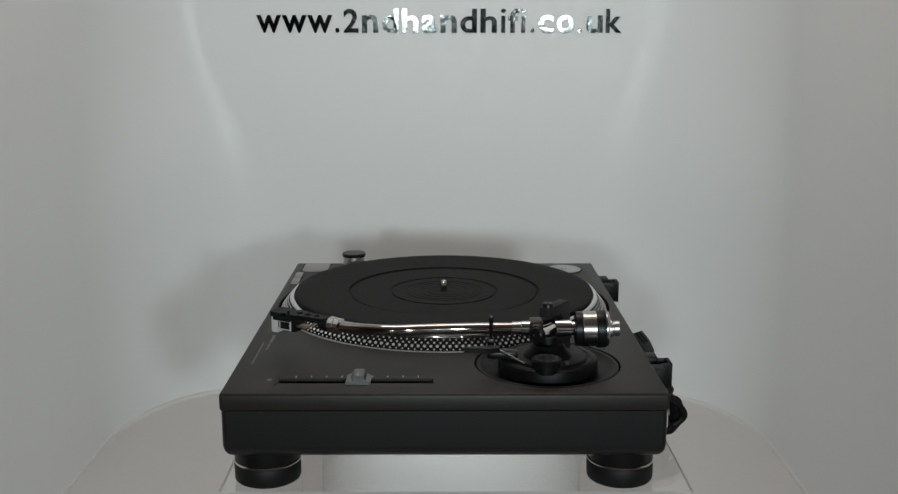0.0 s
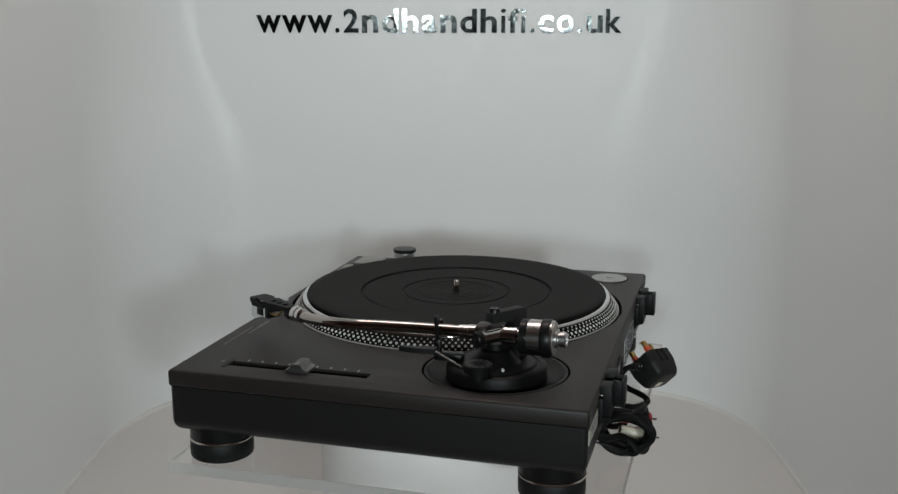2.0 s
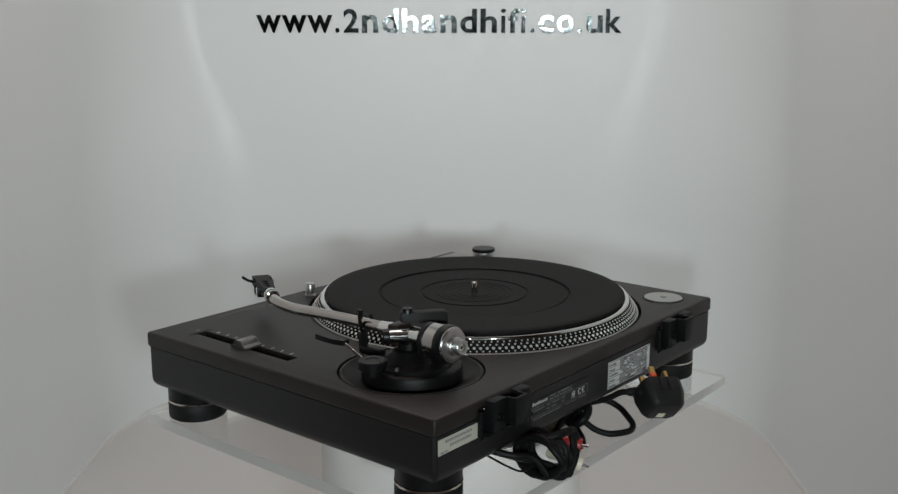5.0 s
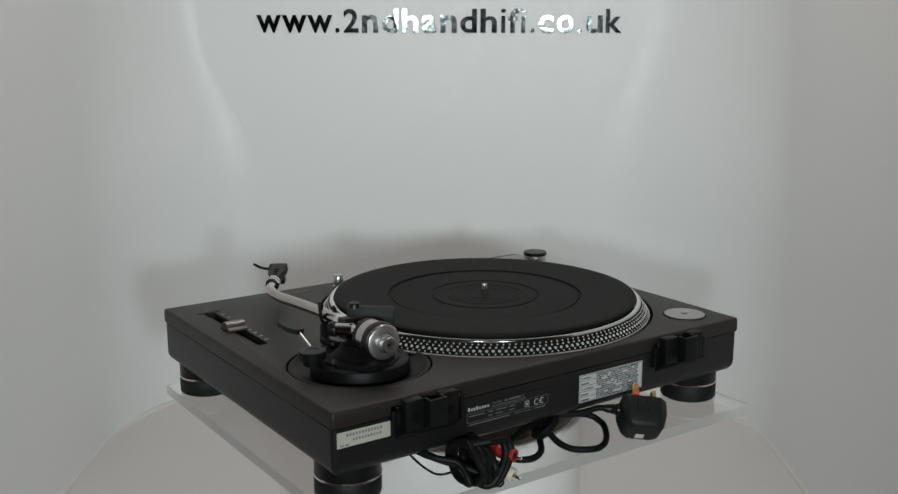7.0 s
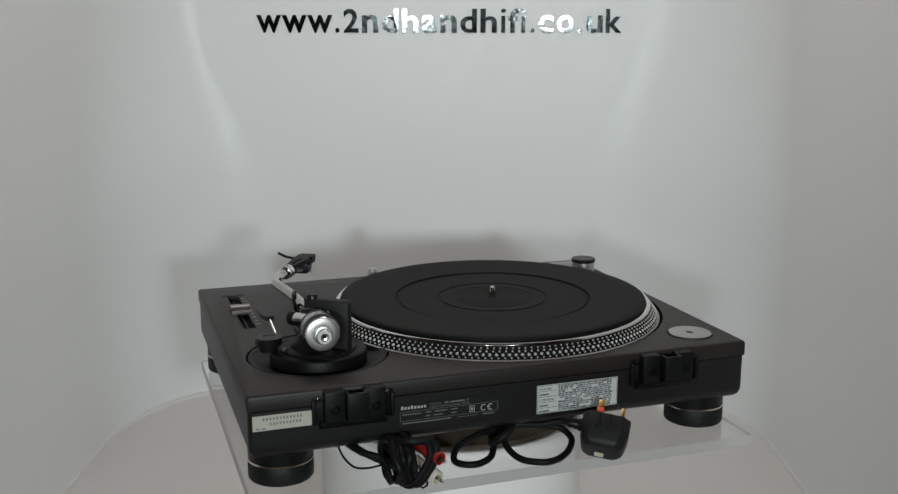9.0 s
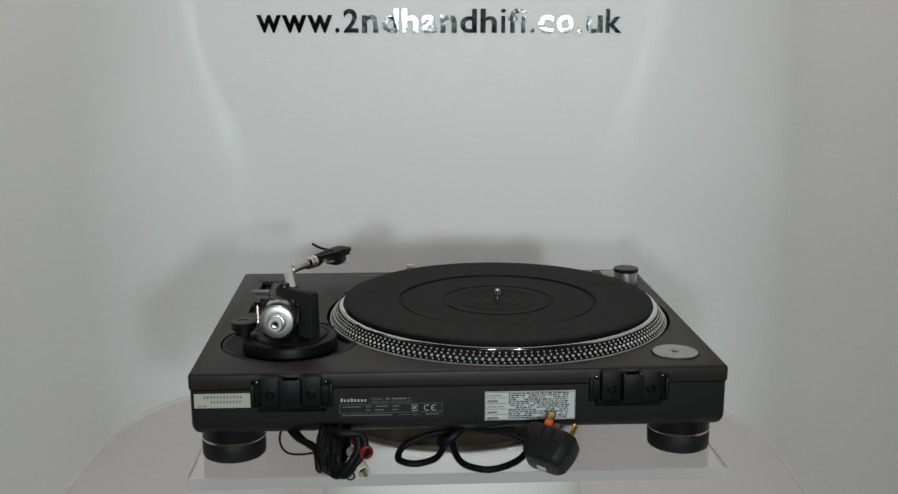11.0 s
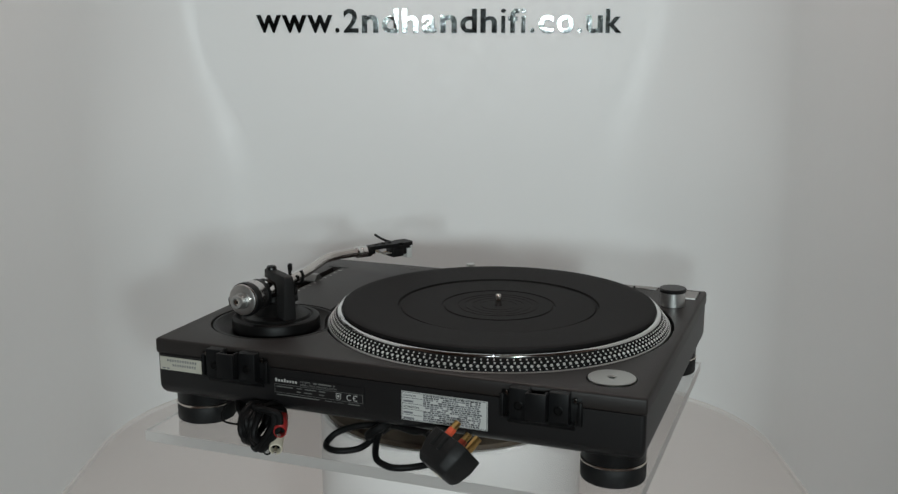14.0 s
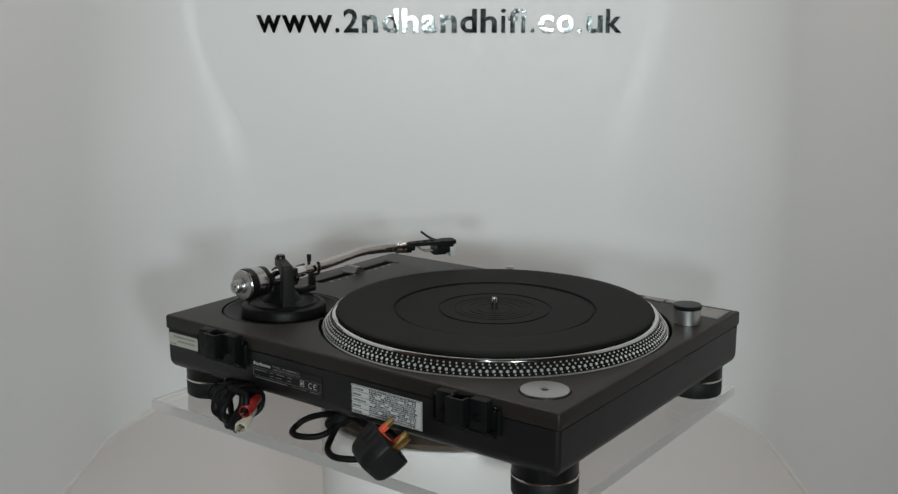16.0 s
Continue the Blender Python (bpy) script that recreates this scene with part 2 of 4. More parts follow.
# ---------------------------------------------------------------- the booth
def booth():
    # plan of the inner face: two straight sides, rounded corners, flat back;
    # the bent sheet's corners are tighter at the top than half way down
    x0, x1 = -0.535, 0.492
    levels = (FLOOR - 0.02, FLOOR, -0.05, 0.12, 0.18, 0.25, 0.30, 0.355, 0.45, CEIL)
    left_r = (0.170, 0.170, 0.180, 0.212, 0.205, 0.172, 0.145, 0.125, 0.115, 0.110)
    right_r = (0.195, 0.195, 0.205, 0.252, 0.248, 0.226, 0.203, 0.182, 0.170, 0.165)
    depth = (0.26, 0.26, 0.26, 0.27, 0.265, 0.25, 0.24, 0.23, 0.22, 0.22)
    t = 0.012

    def plan(z, out):
        r, rr, deep = (float(np.interp([z - 0.03, z, z + 0.03], levels, v).mean()) for v in (left_r, right_r, depth))
        line = [(x0 - out, -0.3)]
        for k in range(33):
            a = math.pi - k * math.pi / 64
            line.append((x0 + r + (r + out) * math.cos(a), BACK - deep + (deep + out) * math.sin(a)))
        for k in range(33):
            a = math.pi / 2 - k * math.pi / 64
            line.append((x1 - rr + (rr + out) * math.cos(a), BACK - deep + (deep + out) * math.sin(a)))
        return line + [(x1 + out, -0.3)]

    inner, deep = plan(FLOOR - 0.03, 0.0), depth[0]
    bm = bmesh.new()
    heights = [FLOOR - 0.02 + k * (CEIL - FLOOR + 0.02) / 52 for k in range(53)]
    near = [[bm.verts.new((x, y, z)) for x, y in plan(z, 0.0)] for z in heights]
    far = [[bm.verts.new((x, y, z)) for x, y in plan(z, t)] for z in heights]
    for k in range(52):
        for a, b in ((near, 0), (far, 0)):
            for i in range(len(near[0]) - 1):
                bm.faces.new((a[k][i], a[k][i + 1], a[k + 1][i + 1], a[k + 1][i]))
        for i in (0, -1):
            bm.faces.new((near[k][i], far[k][i], far[k + 1][i], near[k + 1][i]))
    for k in (0, 52):
        for i in range(len(near[0]) - 1):
            bm.faces.new((near[k][i], near[k][i + 1], far[k][i + 1], far[k][i]))
    wall = new("wall_curved", finish(bm, WALL, "wall_curved"))
    tagged(wall, "white glossy curved booth wall with rounded corners", "wall", kind="structure")
    slab = new("floor", finish(prism([(x0 + 0.001, -0.45)] + inner[1:-1] + [(x1 - 0.001, -0.45)], FLOOR - 0.02, FLOOR), FLOOR_WHITE, "floor"))
    tagged(slab, "white glossy booth floor with rounded back corners", "floor", kind="structure")
    joint = bmesh.new()
    step = [-0.3 + 0.02 * k for k in range(40) if -0.3 + 0.02 * k < BACK - deep - 0.01]
    line = [(x0, y) for y in step] + inner[1:-1] + [(x1, y) for y in step[::-1]]
    tube([(x, y - 0.002, FLOOR + 0.001) for k, (x, y) in enumerate(line) if k == 0 or abs(x - line[k - 1][0]) + abs(y - line[k - 1][1]) > 0.002], 0.0048, 6, 2, joint)
    tagged(new("trim", finish(joint, SEAL, "trim")), "thin beige sealed joint between wall and floor", "trim", kind="structure")
    top = new("ceiling", finish(rbox(x0 - t, x1 + t, -0.3, BACK + t, CEIL + 0.002, CEIL + 0.02), WALL, "ceiling"))
    tagged(top, "white booth ceiling above the display", "ceiling", kind="structure")
    # the dim room in front of the booth
    for name, box in (("wall_room_front", (-2.0, 2.0, -3.05, -3.0, -1.0, 1.8)), ("wall_room_west", (-2.05, -2.0, -3.0, 0.9, -1.0, 1.8)),
                      ("wall_room_east", (2.0, 2.05, -3.0, 0.9, -1.0, 1.8)), ("wall_room_back", (-2.0, 2.0, 0.9, 0.95, -1.0, 1.8))):
        tagged(new(name, finish(rbox(*box), ROOM, name)), "plain dim painted wall of the room", "wall", kind="structure")
    tagged(new("floor_room", finish(rbox(-2.05, 2.05, -3.05, 0.95, -1.05, -1.0), ROOM, "floor_room")), "plain dim floor of the room", "floor", kind="structure")
    tagged(new("ceiling_room", finish(rbox(-2.05, 2.05, -3.05, 0.95, 1.8, 1.85), ROOM, "ceiling_room")), "plain dim ceiling of the room", "ceiling", kind="structure")


def pedestal():
    ob = new("pedestal", finish(lathe([(0, FLOOR), (0.131, FLOOR), (0.131, 0.004), (0.129, 0.0065), (0, 0.0065)], seg=96), PEDESTAL, "pedestal"))
    tagged(ob, "round white plastic pedestal under the clear plate", "pedestal")


def sign():
    """Mirror-film lettering, one letter a part, with the proportions of a bold grotesque."""
    widths = {"w": 778, ".": 278, "2": 556, "n": 611, "d": 611, "h": 611, "a": 556, "i": 278, "f": 333, "c": 556, "o": 611, "u": 611, "k": 556}
    tall = {"2": 0.71, "d": 0.716, "h": 0.716, "i": 0.716, "f": 0.72, "k": 0.716, ".": 0.14}
    left, right, base = -0.3205, 0.2805, 0.3700
    text = "www.2ndhandhifi.co.uk"
    em = (right - left) / sum(widths[c] for c in text)
    root = tagged(new("wall_sign"), "black mirror-film lettering of a web address on the wall", "sign")
    root.location = (left, BACK - 0.0005, base)
    x, size = 0.0, em * 1000
    for c in text:
        bm = glyph(c, 0.02, 0.022 if c not in ".i" else 0.0)
        full = widths[c] * em
        gap = {"w": 0.01, ".": 0.27, "i": 0.24, "f": 0.04, "k": 0.06}.get(c, 0.09)
        h = tall.get(c, 0.53) * size
        for v in bm.verts:
            depth = -0.0012 if v.co.z > 0 else 0.0
            v.co = Vector((x + full * gap + v.co.x * full * (1 - (1.5 if c == "f" else 2) * gap + (0.06 if c == "f" else 0)), depth, v.co.y * h - (0.005 * size if h < 0.6 * size and c != "." else 0)))
        ob = new("letter", finish(bm, MIRROR, "letter"))
        ob.parent = root
        x += full


booth()
pedestal()
sign()


# ---------------------------------------------------------------- the revolving display
def plate():
    """Clear acrylic plate; its origin is the middle of its underside."""
    RIG["drop"] = 0.0
    root = tagged(new("acrylic_plate"), "clear thick acrylic plate with sawn edges", "plate")
    bm = rbox(-0.2255, 0.2255, -0.190, 0.190, 0, 0.010, 0.0005, 1)
    bm.normal_update()
    for f in bm.faces:
        f.material_index = 0 if abs(f.normal.z) > 0.9 else 1
    slab = part("slab", bm, [ACRYLIC, ACRYLIC_EDGE], root)
    slab.visible_shadow = False
    return root


def disc():
    bm = lathe([(0, 0), (0.126, 0), (0.127, 0.001), (0.127, 0.0053), (0.126, 0.0058), (0, 0.0058)], seg=96)
    return tagged(new("wooden_disc", finish(bm, WOOD, "wooden_disc")), "brown fibreboard disc between pedestal and clear plate", "disc")


TOP = 0.105
ARM = 0.1370       # height of the tone arm's axis
PIVOT = (0.1535, 0.088)


def tray(extent, radius, rings):
    """A closed body of round-cornered outlines, one for each (inset, height)."""
    x0, x1, y0, y1 = extent
    bm = bmesh.new()
    loops = []
    for inset, z in rings:
        r = max(radius, inset + 0.001)
        loop = []
        for cx, cy, start in ((x1 - r, y1 - r, 0), (x0 + r, y1 - r, 90), (x0 + r, y0 + r, 180), (x1 - r, y0 + r, 270)):
            for k in range(7):
                w = radians(start + 15 * k)
                loop.append(bm.verts.new((cx + (r - inset) * math.cos(w), cy + (r - inset) * math.sin(w), z)))
        loops.append(loop)
    for a, b in zip(loops, loops[1:]):
        for k in range(len(a)):
            n = (k + 1) % len(a)
            bm.faces.new((a[k], a[n], b[n], b[k]))
    bm.faces.new(loops[0])
    bm.faces.new(loops[-1][::-1])
    return bm


def chassis(root):
    panel = rbox(-0.2272, 0.2265, -0.1765, 0.1776, 0.0905, TOP, 0.0026, 3)
    cutters = [
        lathe([(0, 0.096), (0.1698, 0.096), (0.1698, 0.12), (0, 0.12)], SPIN, 128),
        lathe([(0, 0.0965), (0.0622, 0.0965), (0.0622, 0.12), (0, 0.12)], (0.1505, 0.088), 96),
        rbox(0.1895, 0.2010, -0.1335, -0.0085, 0.0985, 0.12),
        lathe([(0, 0.1015), (0.0210, 0.1015), (0.0210, 0.12), (0, 0.12)], (-0.191, 0.1400), 64),
        rbox(-0.2215, -0.1825, -0.1665, -0.1345, 0.100, 0.12),
        rbox(-0.1765, -0.1245, -0.1715, -0.1605, 0.100, 0.12),
    ]
    top = part("top_panel", carved(panel, cutters), PAINT, root, "dark grey textured metal top panel")
    # linings blacker than the panel put the shade of both gaps into colour
    part("platter_gap_shade", lathe([(0.1600, 0.0961), (0.1600, 0.0964), (0.1697, 0.0964), (0.1697, 0.1035), (0.16975, 0.1035), (0.16975, 0.0961)], SPIN, 128), DARK, top)
    part("recess_gap_shade", lathe([(0.0608, 0.0966), (0.0608, 0.0972), (0.0620, 0.0972), (0.0620, 0.1040), (0.06215, 0.1040), (0.06215, 0.0966)], (0.1505, 0.088), 96), DARK, top)
    part("recess_dish", lathe([(0.0607, 0.0968), (0.0606, 0.1040), (0.0600, 0.1047), (0.0577, 0.1047), (0.0555, 0.1030), (0.0450, 0.0984), (0, 0.0984)], (0.1505, 0.088), 96), MATTE, top, "black sunken dish round the arm base")
    rings = [(0.0, 0.0905)] + [(0.0115 * (1 - math.cos(a)), 0.0615 - 0.0115 * math.sin(a)) for a in [k * math.pi / 14 for k in range(8)]]
    low = tray((-0.2264, 0.2256, -0.1756, 0.1768), 0.0045, rings)
    part("base_body", low, BODY, root, "black moulded rubber lower body")
    for sx in (-1, 1):
        for sy in (-1, 1):
            c = (sx * 0.1955, sy * 0.145)
            foot = part("foot", lathe([(0, 0.0545), (0.0270, 0.0545), (0.0268, 0.0412), (0.0255, 0.0405), (0, 0.0405)], c, 40), BLACK, root)
            part("foot_ring", lathe([(0.020, 0.0405), (0.0270, 0.0405), (0.0275, 0.0399), (0.0275, 0.0390), (0.0268, 0.0384), (0.020, 0.0384)], c, 40), RING, foot, "thin metal foot ring")
            part("rubber_foot", lathe([(0, 0.0384), (0.0264, 0.0384), (0.0272, 0.0370), (0.0271, 0.0246), (0.0265, 0.0234), (0.0255, REST), (0, REST)], c, 40), RUBBER, foot)


def platter(root):
    disk = part("platter", lathe([(0.03, 0.0965), (0.1640, 0.0965), (0.1640, 0.1046), (0.1648, 0.1052), (0.1576, 0.1146), (0.1577, 0.1152), (0.1574, 0.1163), (0.1568, 0.1170), (0.1556, 0.1173), (0.1535, 0.1173), (0.149, 0.1130), (0.03, 0.1130)], SPIN, 192), POLISH, root, "bright machined aluminium platter")
    part("lower_ring", lathe([(0.1642, 0.0966), (0.1655, 0.0966), (0.1668, 0.0985), (0.1670, 0.1030), (0.1667, 0.1042), (0.1660, 0.1048), (0.1642, 0.1050)], SPIN, 192), STEEL, disk, "dull satin ring under the strobe band")
    part("strobe_band", lathe([(0.1655, 0.1049), (0.1654, 0.1053), (0.1580, 0.1148), (0.1575, 0.1150)], SPIN, 192), DARK, disk, "black strobe band on the platter's slope")
    # four rows of raised strobe dots on the slope
    dots = bmesh.new()
    a, b = Vector((0.1654, 0.1053)), Vector((0.1580, 0.1148))
    normal = Vector((b.y - a.y, a.x - b.x)).normalized()
    for place, radius, count in ((0.10, 0.00088, 181), (0.35, 0.00150, 180), (0.62, 0.00105, 180), (0.86, 0.00088, 182)):
        c = a.lerp(b, place)
        for k in range(count):
            w = 2 * math.pi * (k + (0.5 if 0.5 < place < 0.7 or place < 0.2 else 0.0)) / count
            out, side = Vector((math.cos(w), math.sin(w), 0)), Vector((-math.sin(w), math.cos(w), 0))
            n = out * normal.x + Vector((0, 0, normal.y))
            up = side.cross(n)
            p = Vector((SPIN[0], SPIN[1], c.y)) + out * c.x
            ring = [dots.verts.new(p + (side * math.cos(q * math.pi / 4) - up * math.sin(q * math.pi / 4)) * radius) for q in range(8)]
            cap = [dots.verts.new(p + n * 0.0006 + (side * math.cos(q * math.pi / 4) - up * math.sin(q * math.pi / 4)) * radius * 0.7) for q in range(8)]
            dots.faces.new(cap)
            for q in range(8):
                dots.faces.new((ring[q], ring[(q + 1) % 8], cap[(q + 1) % 8], cap[q]))
    tagged(part("strobe_dots", dots, DOT, disk, "four rows of silver strobe dots"), kind="stuff")
    mat = part("mat", lathe([(0.02, 0.1131), (0.1480, 0.1173), (0.1526, 0.1173), (0.1530, 0.1186), (0.1524, 0.1202), (0.1505, 0.1208), (0.1440, 0.1206), (0.0985, 0.1190), (0.0978, 0.1170), (0.0958, 0.1170), (0.0950, 0.1180),
                            (0.0750, 0.1178), (0.0560, 0.1176), (0.0553, 0.1166), (0.0535, 0.1166), (0.0528, 0.1176), (0.0400, 0.1174), (0.0396, 0.1170), (0.0388, 0.1170), (0.0384, 0.1174), (0.0334, 0.1174), (0.0331, 0.1171), (0.0325, 0.1171), (0.0322, 0.1174), (0.0258, 0.1173), (0.0255, 0.1170), (0.0250, 0.1170), (0.0247, 0.1173), (0.0182, 0.1173), (0.0180, 0.1170), (0.0175, 0.1170), (0.0172, 0.1173), (0.0036, 0.1172), (0.0034, 0.1132)], SPIN, 160), MAT, disk, "ribbed black rubber platter mat")
    part("spindle", lathe([(0.0031, 0.1120), (0.0031, 0.1268), (0.0027, 0.1278), (0.0016, 0.1286), (0, 0.1288)], SPIN, 24), NICKEL, disk, "polished steel spindle")
    return mat


def controls(root):
    # adapter for large-holed records, lying in its well
    c = (-0.191, 0.1400)
    part("adapter", lathe([(0.0026, 0.1030), (0.0196, 0.1030), (0.0199, 0.1058), (0.0194, 0.1064), (0.0042, 0.1066), (0.0036, 0.1060), (0.0028, 0.1060), (0.0026, 0.1030)], c, 64), TURNED, root, "turned aluminium single-record adapter")
    # power knob
    c = (-0.2010, -0.1060)
    knob = part("power_knob", lathe([(0, 0.1052), (0.0126, 0.1052), (0.0126, 0.1196), (0, 0.1196)], c, 48), STEEL, root, "satin metal power knob")
    part("cap", lathe([(0.0100, 0.1192), (0.0132, 0.1194), (0.0137, 0.1202), (0.0137, 0.1224), (0.0130, 0.1234), (0, 0.1236)], c, 48), BLACK, knob, "black knob cap")
    part("start_button", rbox(-0.2205, -0.1835, -0.1655, -0.1355, 0.1005, 0.1064, 0.0010, 2), BUTTON, root, "silver start and stop button")
    part("speed_button", rbox(-0.1755, -0.1515, -0.1705, -0.1615, 0.1005, 0.1062, 0.0008, 2), BUTTON, root, "silver speed button")
    part("speed_button", rbox(-0.1495, -0.1255, -0.1705, -0.1615, 0.1005, 0.1062, 0.0008, 2), BUTTON, root, "silver speed button")
    # pop-up stylus light
    c = (0.0360, -0.1560)
    part("stylus_light", lathe([(0.0058, 0.1050), (0.0058, 0.1060), (0.0044, 0.1064), (0.0044, 0.1090), (0.0054, 0.1096), (0.0054, 0.1168), (0.0047, 0.1180), (0, 0.1180)], c, 24), STEEL, root, "silver pop-up stylus light")
    for k in range(3):
        part("light_mark", rbox(0.046 + k * 0.004, 0.048 + k * 0.004, -0.1655 + 0.002 * (k % 2), -0.1640 + 0.002 * (k % 2), TOP - 0.0001, TOP + 0.0003), PRINT_DIM, root)
    # pitch fader
    fader = part("pitch_fader", rbox(0.1900, 0.2005, -0.1330, -0.0090, 0.0986, 0.0993), DARK, root, "black pitch fader slot")
    part("rail", rbox(0.1942, 0.1962, -0.1325, -0.0095, 0.0994, 0.1010), MATTE, fader)
    grip = prism([(-0.0100, 0.1040), (0.0100, 0.1040), (0.0100, 0.1056), (0.0062, 0.1072), (0.0046, 0.1102), (0.0030, 0.1112), (-0.0030, 0.1112), (-0.0046, 0.1102), (-0.0062, 0.1072), (-0.0100, 0.1056)], 0.1865, 0.2055)
    turn(grip, Matrix(((0, 0, 1, 0), (1, 0, 0, -0.0690), (0, 1, 0, 0.0012), (0, 0, 0, 1))))
    part("slider", grip, SLIDE, fader, "silver grooved slider")
    part("stem", rbox(0.1940, 0.1964, -0.0735, -0.0645, 0.1000, 0.1056), BLACK, fader)
    part("pointer", rbox(0.1975, 0.2054, -0.0695, -0.0685, 0.1123, 0.1126), PRINT, fader)
    for k in range(9):
        y = -0.1210 + k * 0.0125
        part("scale_mark", rbox(0.1835, 0.1870 if k % 4 else 0.1880, y - 0.0005, y + 0.0005, TOP - 0.0001, TOP + 0.0003), PRINT, root)
    part("end_bar", rbox(0.1830, 0.2060, -0.1372, -0.1340, TOP - 0.0001, TOP + 0.0004), MATTE, root)
    part("scale_lamp", rbox(0.1915, 0.1955, -0.1435, -0.1400, TOP - 0.0001, TOP + 0.0004), PRINT_DIM, root)
    # printed maker's word and lines as plain bars near the front edge
    part("printed_word", rbox(0.0700, 0.0930, -0.1585, -0.1555, TOP - 0.0001, TOP + 0.0003), PRINT_DIM, root)
    for x, w in ((0.0960, 0.0100), (0.1075, 0.0060)):
        part("printed_word", rbox(x, x + w, -0.1580, -0.1562, TOP - 0.0001, TOP + 0.0003), PRINT_DIM, root)
    for x, w in ((0.0920, 0.0140), (0.1075, 0.0130), (0.1220, 0.0180), (0.1415, 0.0100)):
        part("printed_line", rbox(x, x + w, -0.1640, -0.1625, TOP - 0.0001, TOP + 0.0003), PRINT_DIM, root)


def tone_arm(root):
    c = (0.1500, 0.0885)
    base = part("arm_base", lathe([(0, 0.0987), (0.0415, 0.0987), (0.0425, 0.0995), (0.0423, 0.1085), (0.0414, 0.1104), (0.0395, 0.1114), (0.0360, 0.1114), (0.0348, 0.1106), (0.0335, 0.1106), (0.0322, 0.1128), (0.0180, 0.1142), (0, 0.1142)], c, 72), BASE, root, "round black height-adjusting arm base")
    part("pillar", lathe([(0.0215, 0.1135), (0.0200, 0.1158), (0.0160, 0.1192), (0.0130, 0.1238), (0.0090, 0.1250), (0.0085, 0.1300), (0, 0.1300)], PIVOT, 40), BASE, base)
    # anti-skate dial and its markings
    d = (0.1925, 0.0833)
    dial = part("skate_dial", lathe([(0, 0.1108), (0.0080, 0.1108), (0.0084, 0.1160), (0.0116, 0.1166), (0.0120, 0.1222), (0.0113, 0.1233), (0.0056, 0.1235), (0.0050, 0.1230), (0, 0.1230)], d, 40), BLACK, base, "black numbered anti-skate dial")
    for k in range(10):
        w = k * math.pi / 5
        bm = rbox(-0.0010, 0.0010, -0.0003, 0.0003, 0.1232, 0.1237)
        turn(bm, Matrix.Translation((d[0] + 0.0086 * math.cos(w), d[1] + 0.0086 * math.sin(w), 0)) @ Matrix.Rotation(w, 4, "Z"))
        part("dial_mark", bm, PRINT_DIM, dial)
    part("lock_knob", along([(0, 0), (0.0016, 0), (0.0018, 0.0005), (0.0018, 0.005), (0.0013, 0.0055), (0, 0.0055)], (0.1790, 0.0990, 0.1150), (0.1850, 0.1020, 0.1165), 20), SLIDE, base, "small grey lock knob")
    # cueing lever
    part("cue_rod", rod((0.1815, 0.0660, 0.1150), (0.1848, 0.0430, 0.1285), 0.0011, 12), CHROME, base, "bright cueing rod")
    lever = prism([(0.1808, 0.0455), (0.1876, 0.0455), (0.1912, 0.0370), (0.1922, 0.0270), (0.1918, 0.0165), (0.1900, 0.0160), (0.1866, 0.0280), (0.1826, 0.0370)], -0.0030, 0.0014)
    turn(lever, pose(0, 0, 0.1290) @ Matrix.Translation((0, 0.048, 0)) @ Matrix.Rotation(radians(-3), 4, "X") @ Matrix.Translation((0, -0.048, 0)))
    part("cue_lever", lever, BLACK, base, "black cueing finger lever")
    # yoke: one bent plate, a bar over the pivot and a leg down to the base
    start, u, n = Vector((0.1541, 0.0872)), Vector((-0.851, 0.525)), Vector((0.525, 0.851))
    bent = [(-0.0060, 0.1475), (-0.0060, 0.1560), (0.0312, 0.1548), (0.0334, 0.1538), (0.0340, 0.1510), (0.0336, 0.1105), (0.0190, 0.1105), (0.0195, 0.1430), (0.0170, 0.1470)]
    yoke = bmesh.new()
    sides = []
    for face in (-1, 1):
        sides.append([yoke.verts.new((*(start + u * a + n * face * (0.0046 + 0.0022 * (0.156 - z) / 0.045)), z)) for a, z in bent])
    yoke.faces.new(sides[0])
    yoke.faces.new(sides[1][::-1])
    for k in range(len(bent)):
        j = (k + 1) % len(bent)
        yoke.faces.new((sides[0][k], sides[1][k], sides[1][j], sides[0][j]))
    bmesh.ops.bevel(yoke, geom=list(yoke.edges), offset=0.0008, segments=2, profile=0.5, affect="EDGES")
    part("yoke", yoke, YOKE, base, "dark grey bent yoke plate over the pivot")
    part("pivot_screw", lathe([(0.0046, 0.1480), (0.0048, 0.1578), (0.0040, 0.1592), (0.0012, 0.1592), (0.0010, 0.1584), (0, 0.1584)], (0.1541, 0.0872), 24), BLACK, base)
    # the arm itself
    x = PIVOT[0]
    b1 = (x + 0.0030, 0.1460, ARM + 0.0006)
    arm = part("tone_arm", tube([(x, 0.0700, ARM), (x + 0.0006, 0.0350, ARM), (x + 0.0016, 0.0150, ARM), (x + 0.0050, -0.0110, ARM + 0.0004), (x + 0.0086, -0.0340, ARM + 0.0006), (x + 0.0088, -0.0480, ARM + 0.0006),
                                 (x + 0.0058, -0.0620, ARM + 0.0004), (x + 0.0008, -0.0745, ARM), (x - 0.0064, -0.0873, ARM - 0.0002)], 0.0048, 16, 8), NICKEL, root, "polished curved tone arm tube")
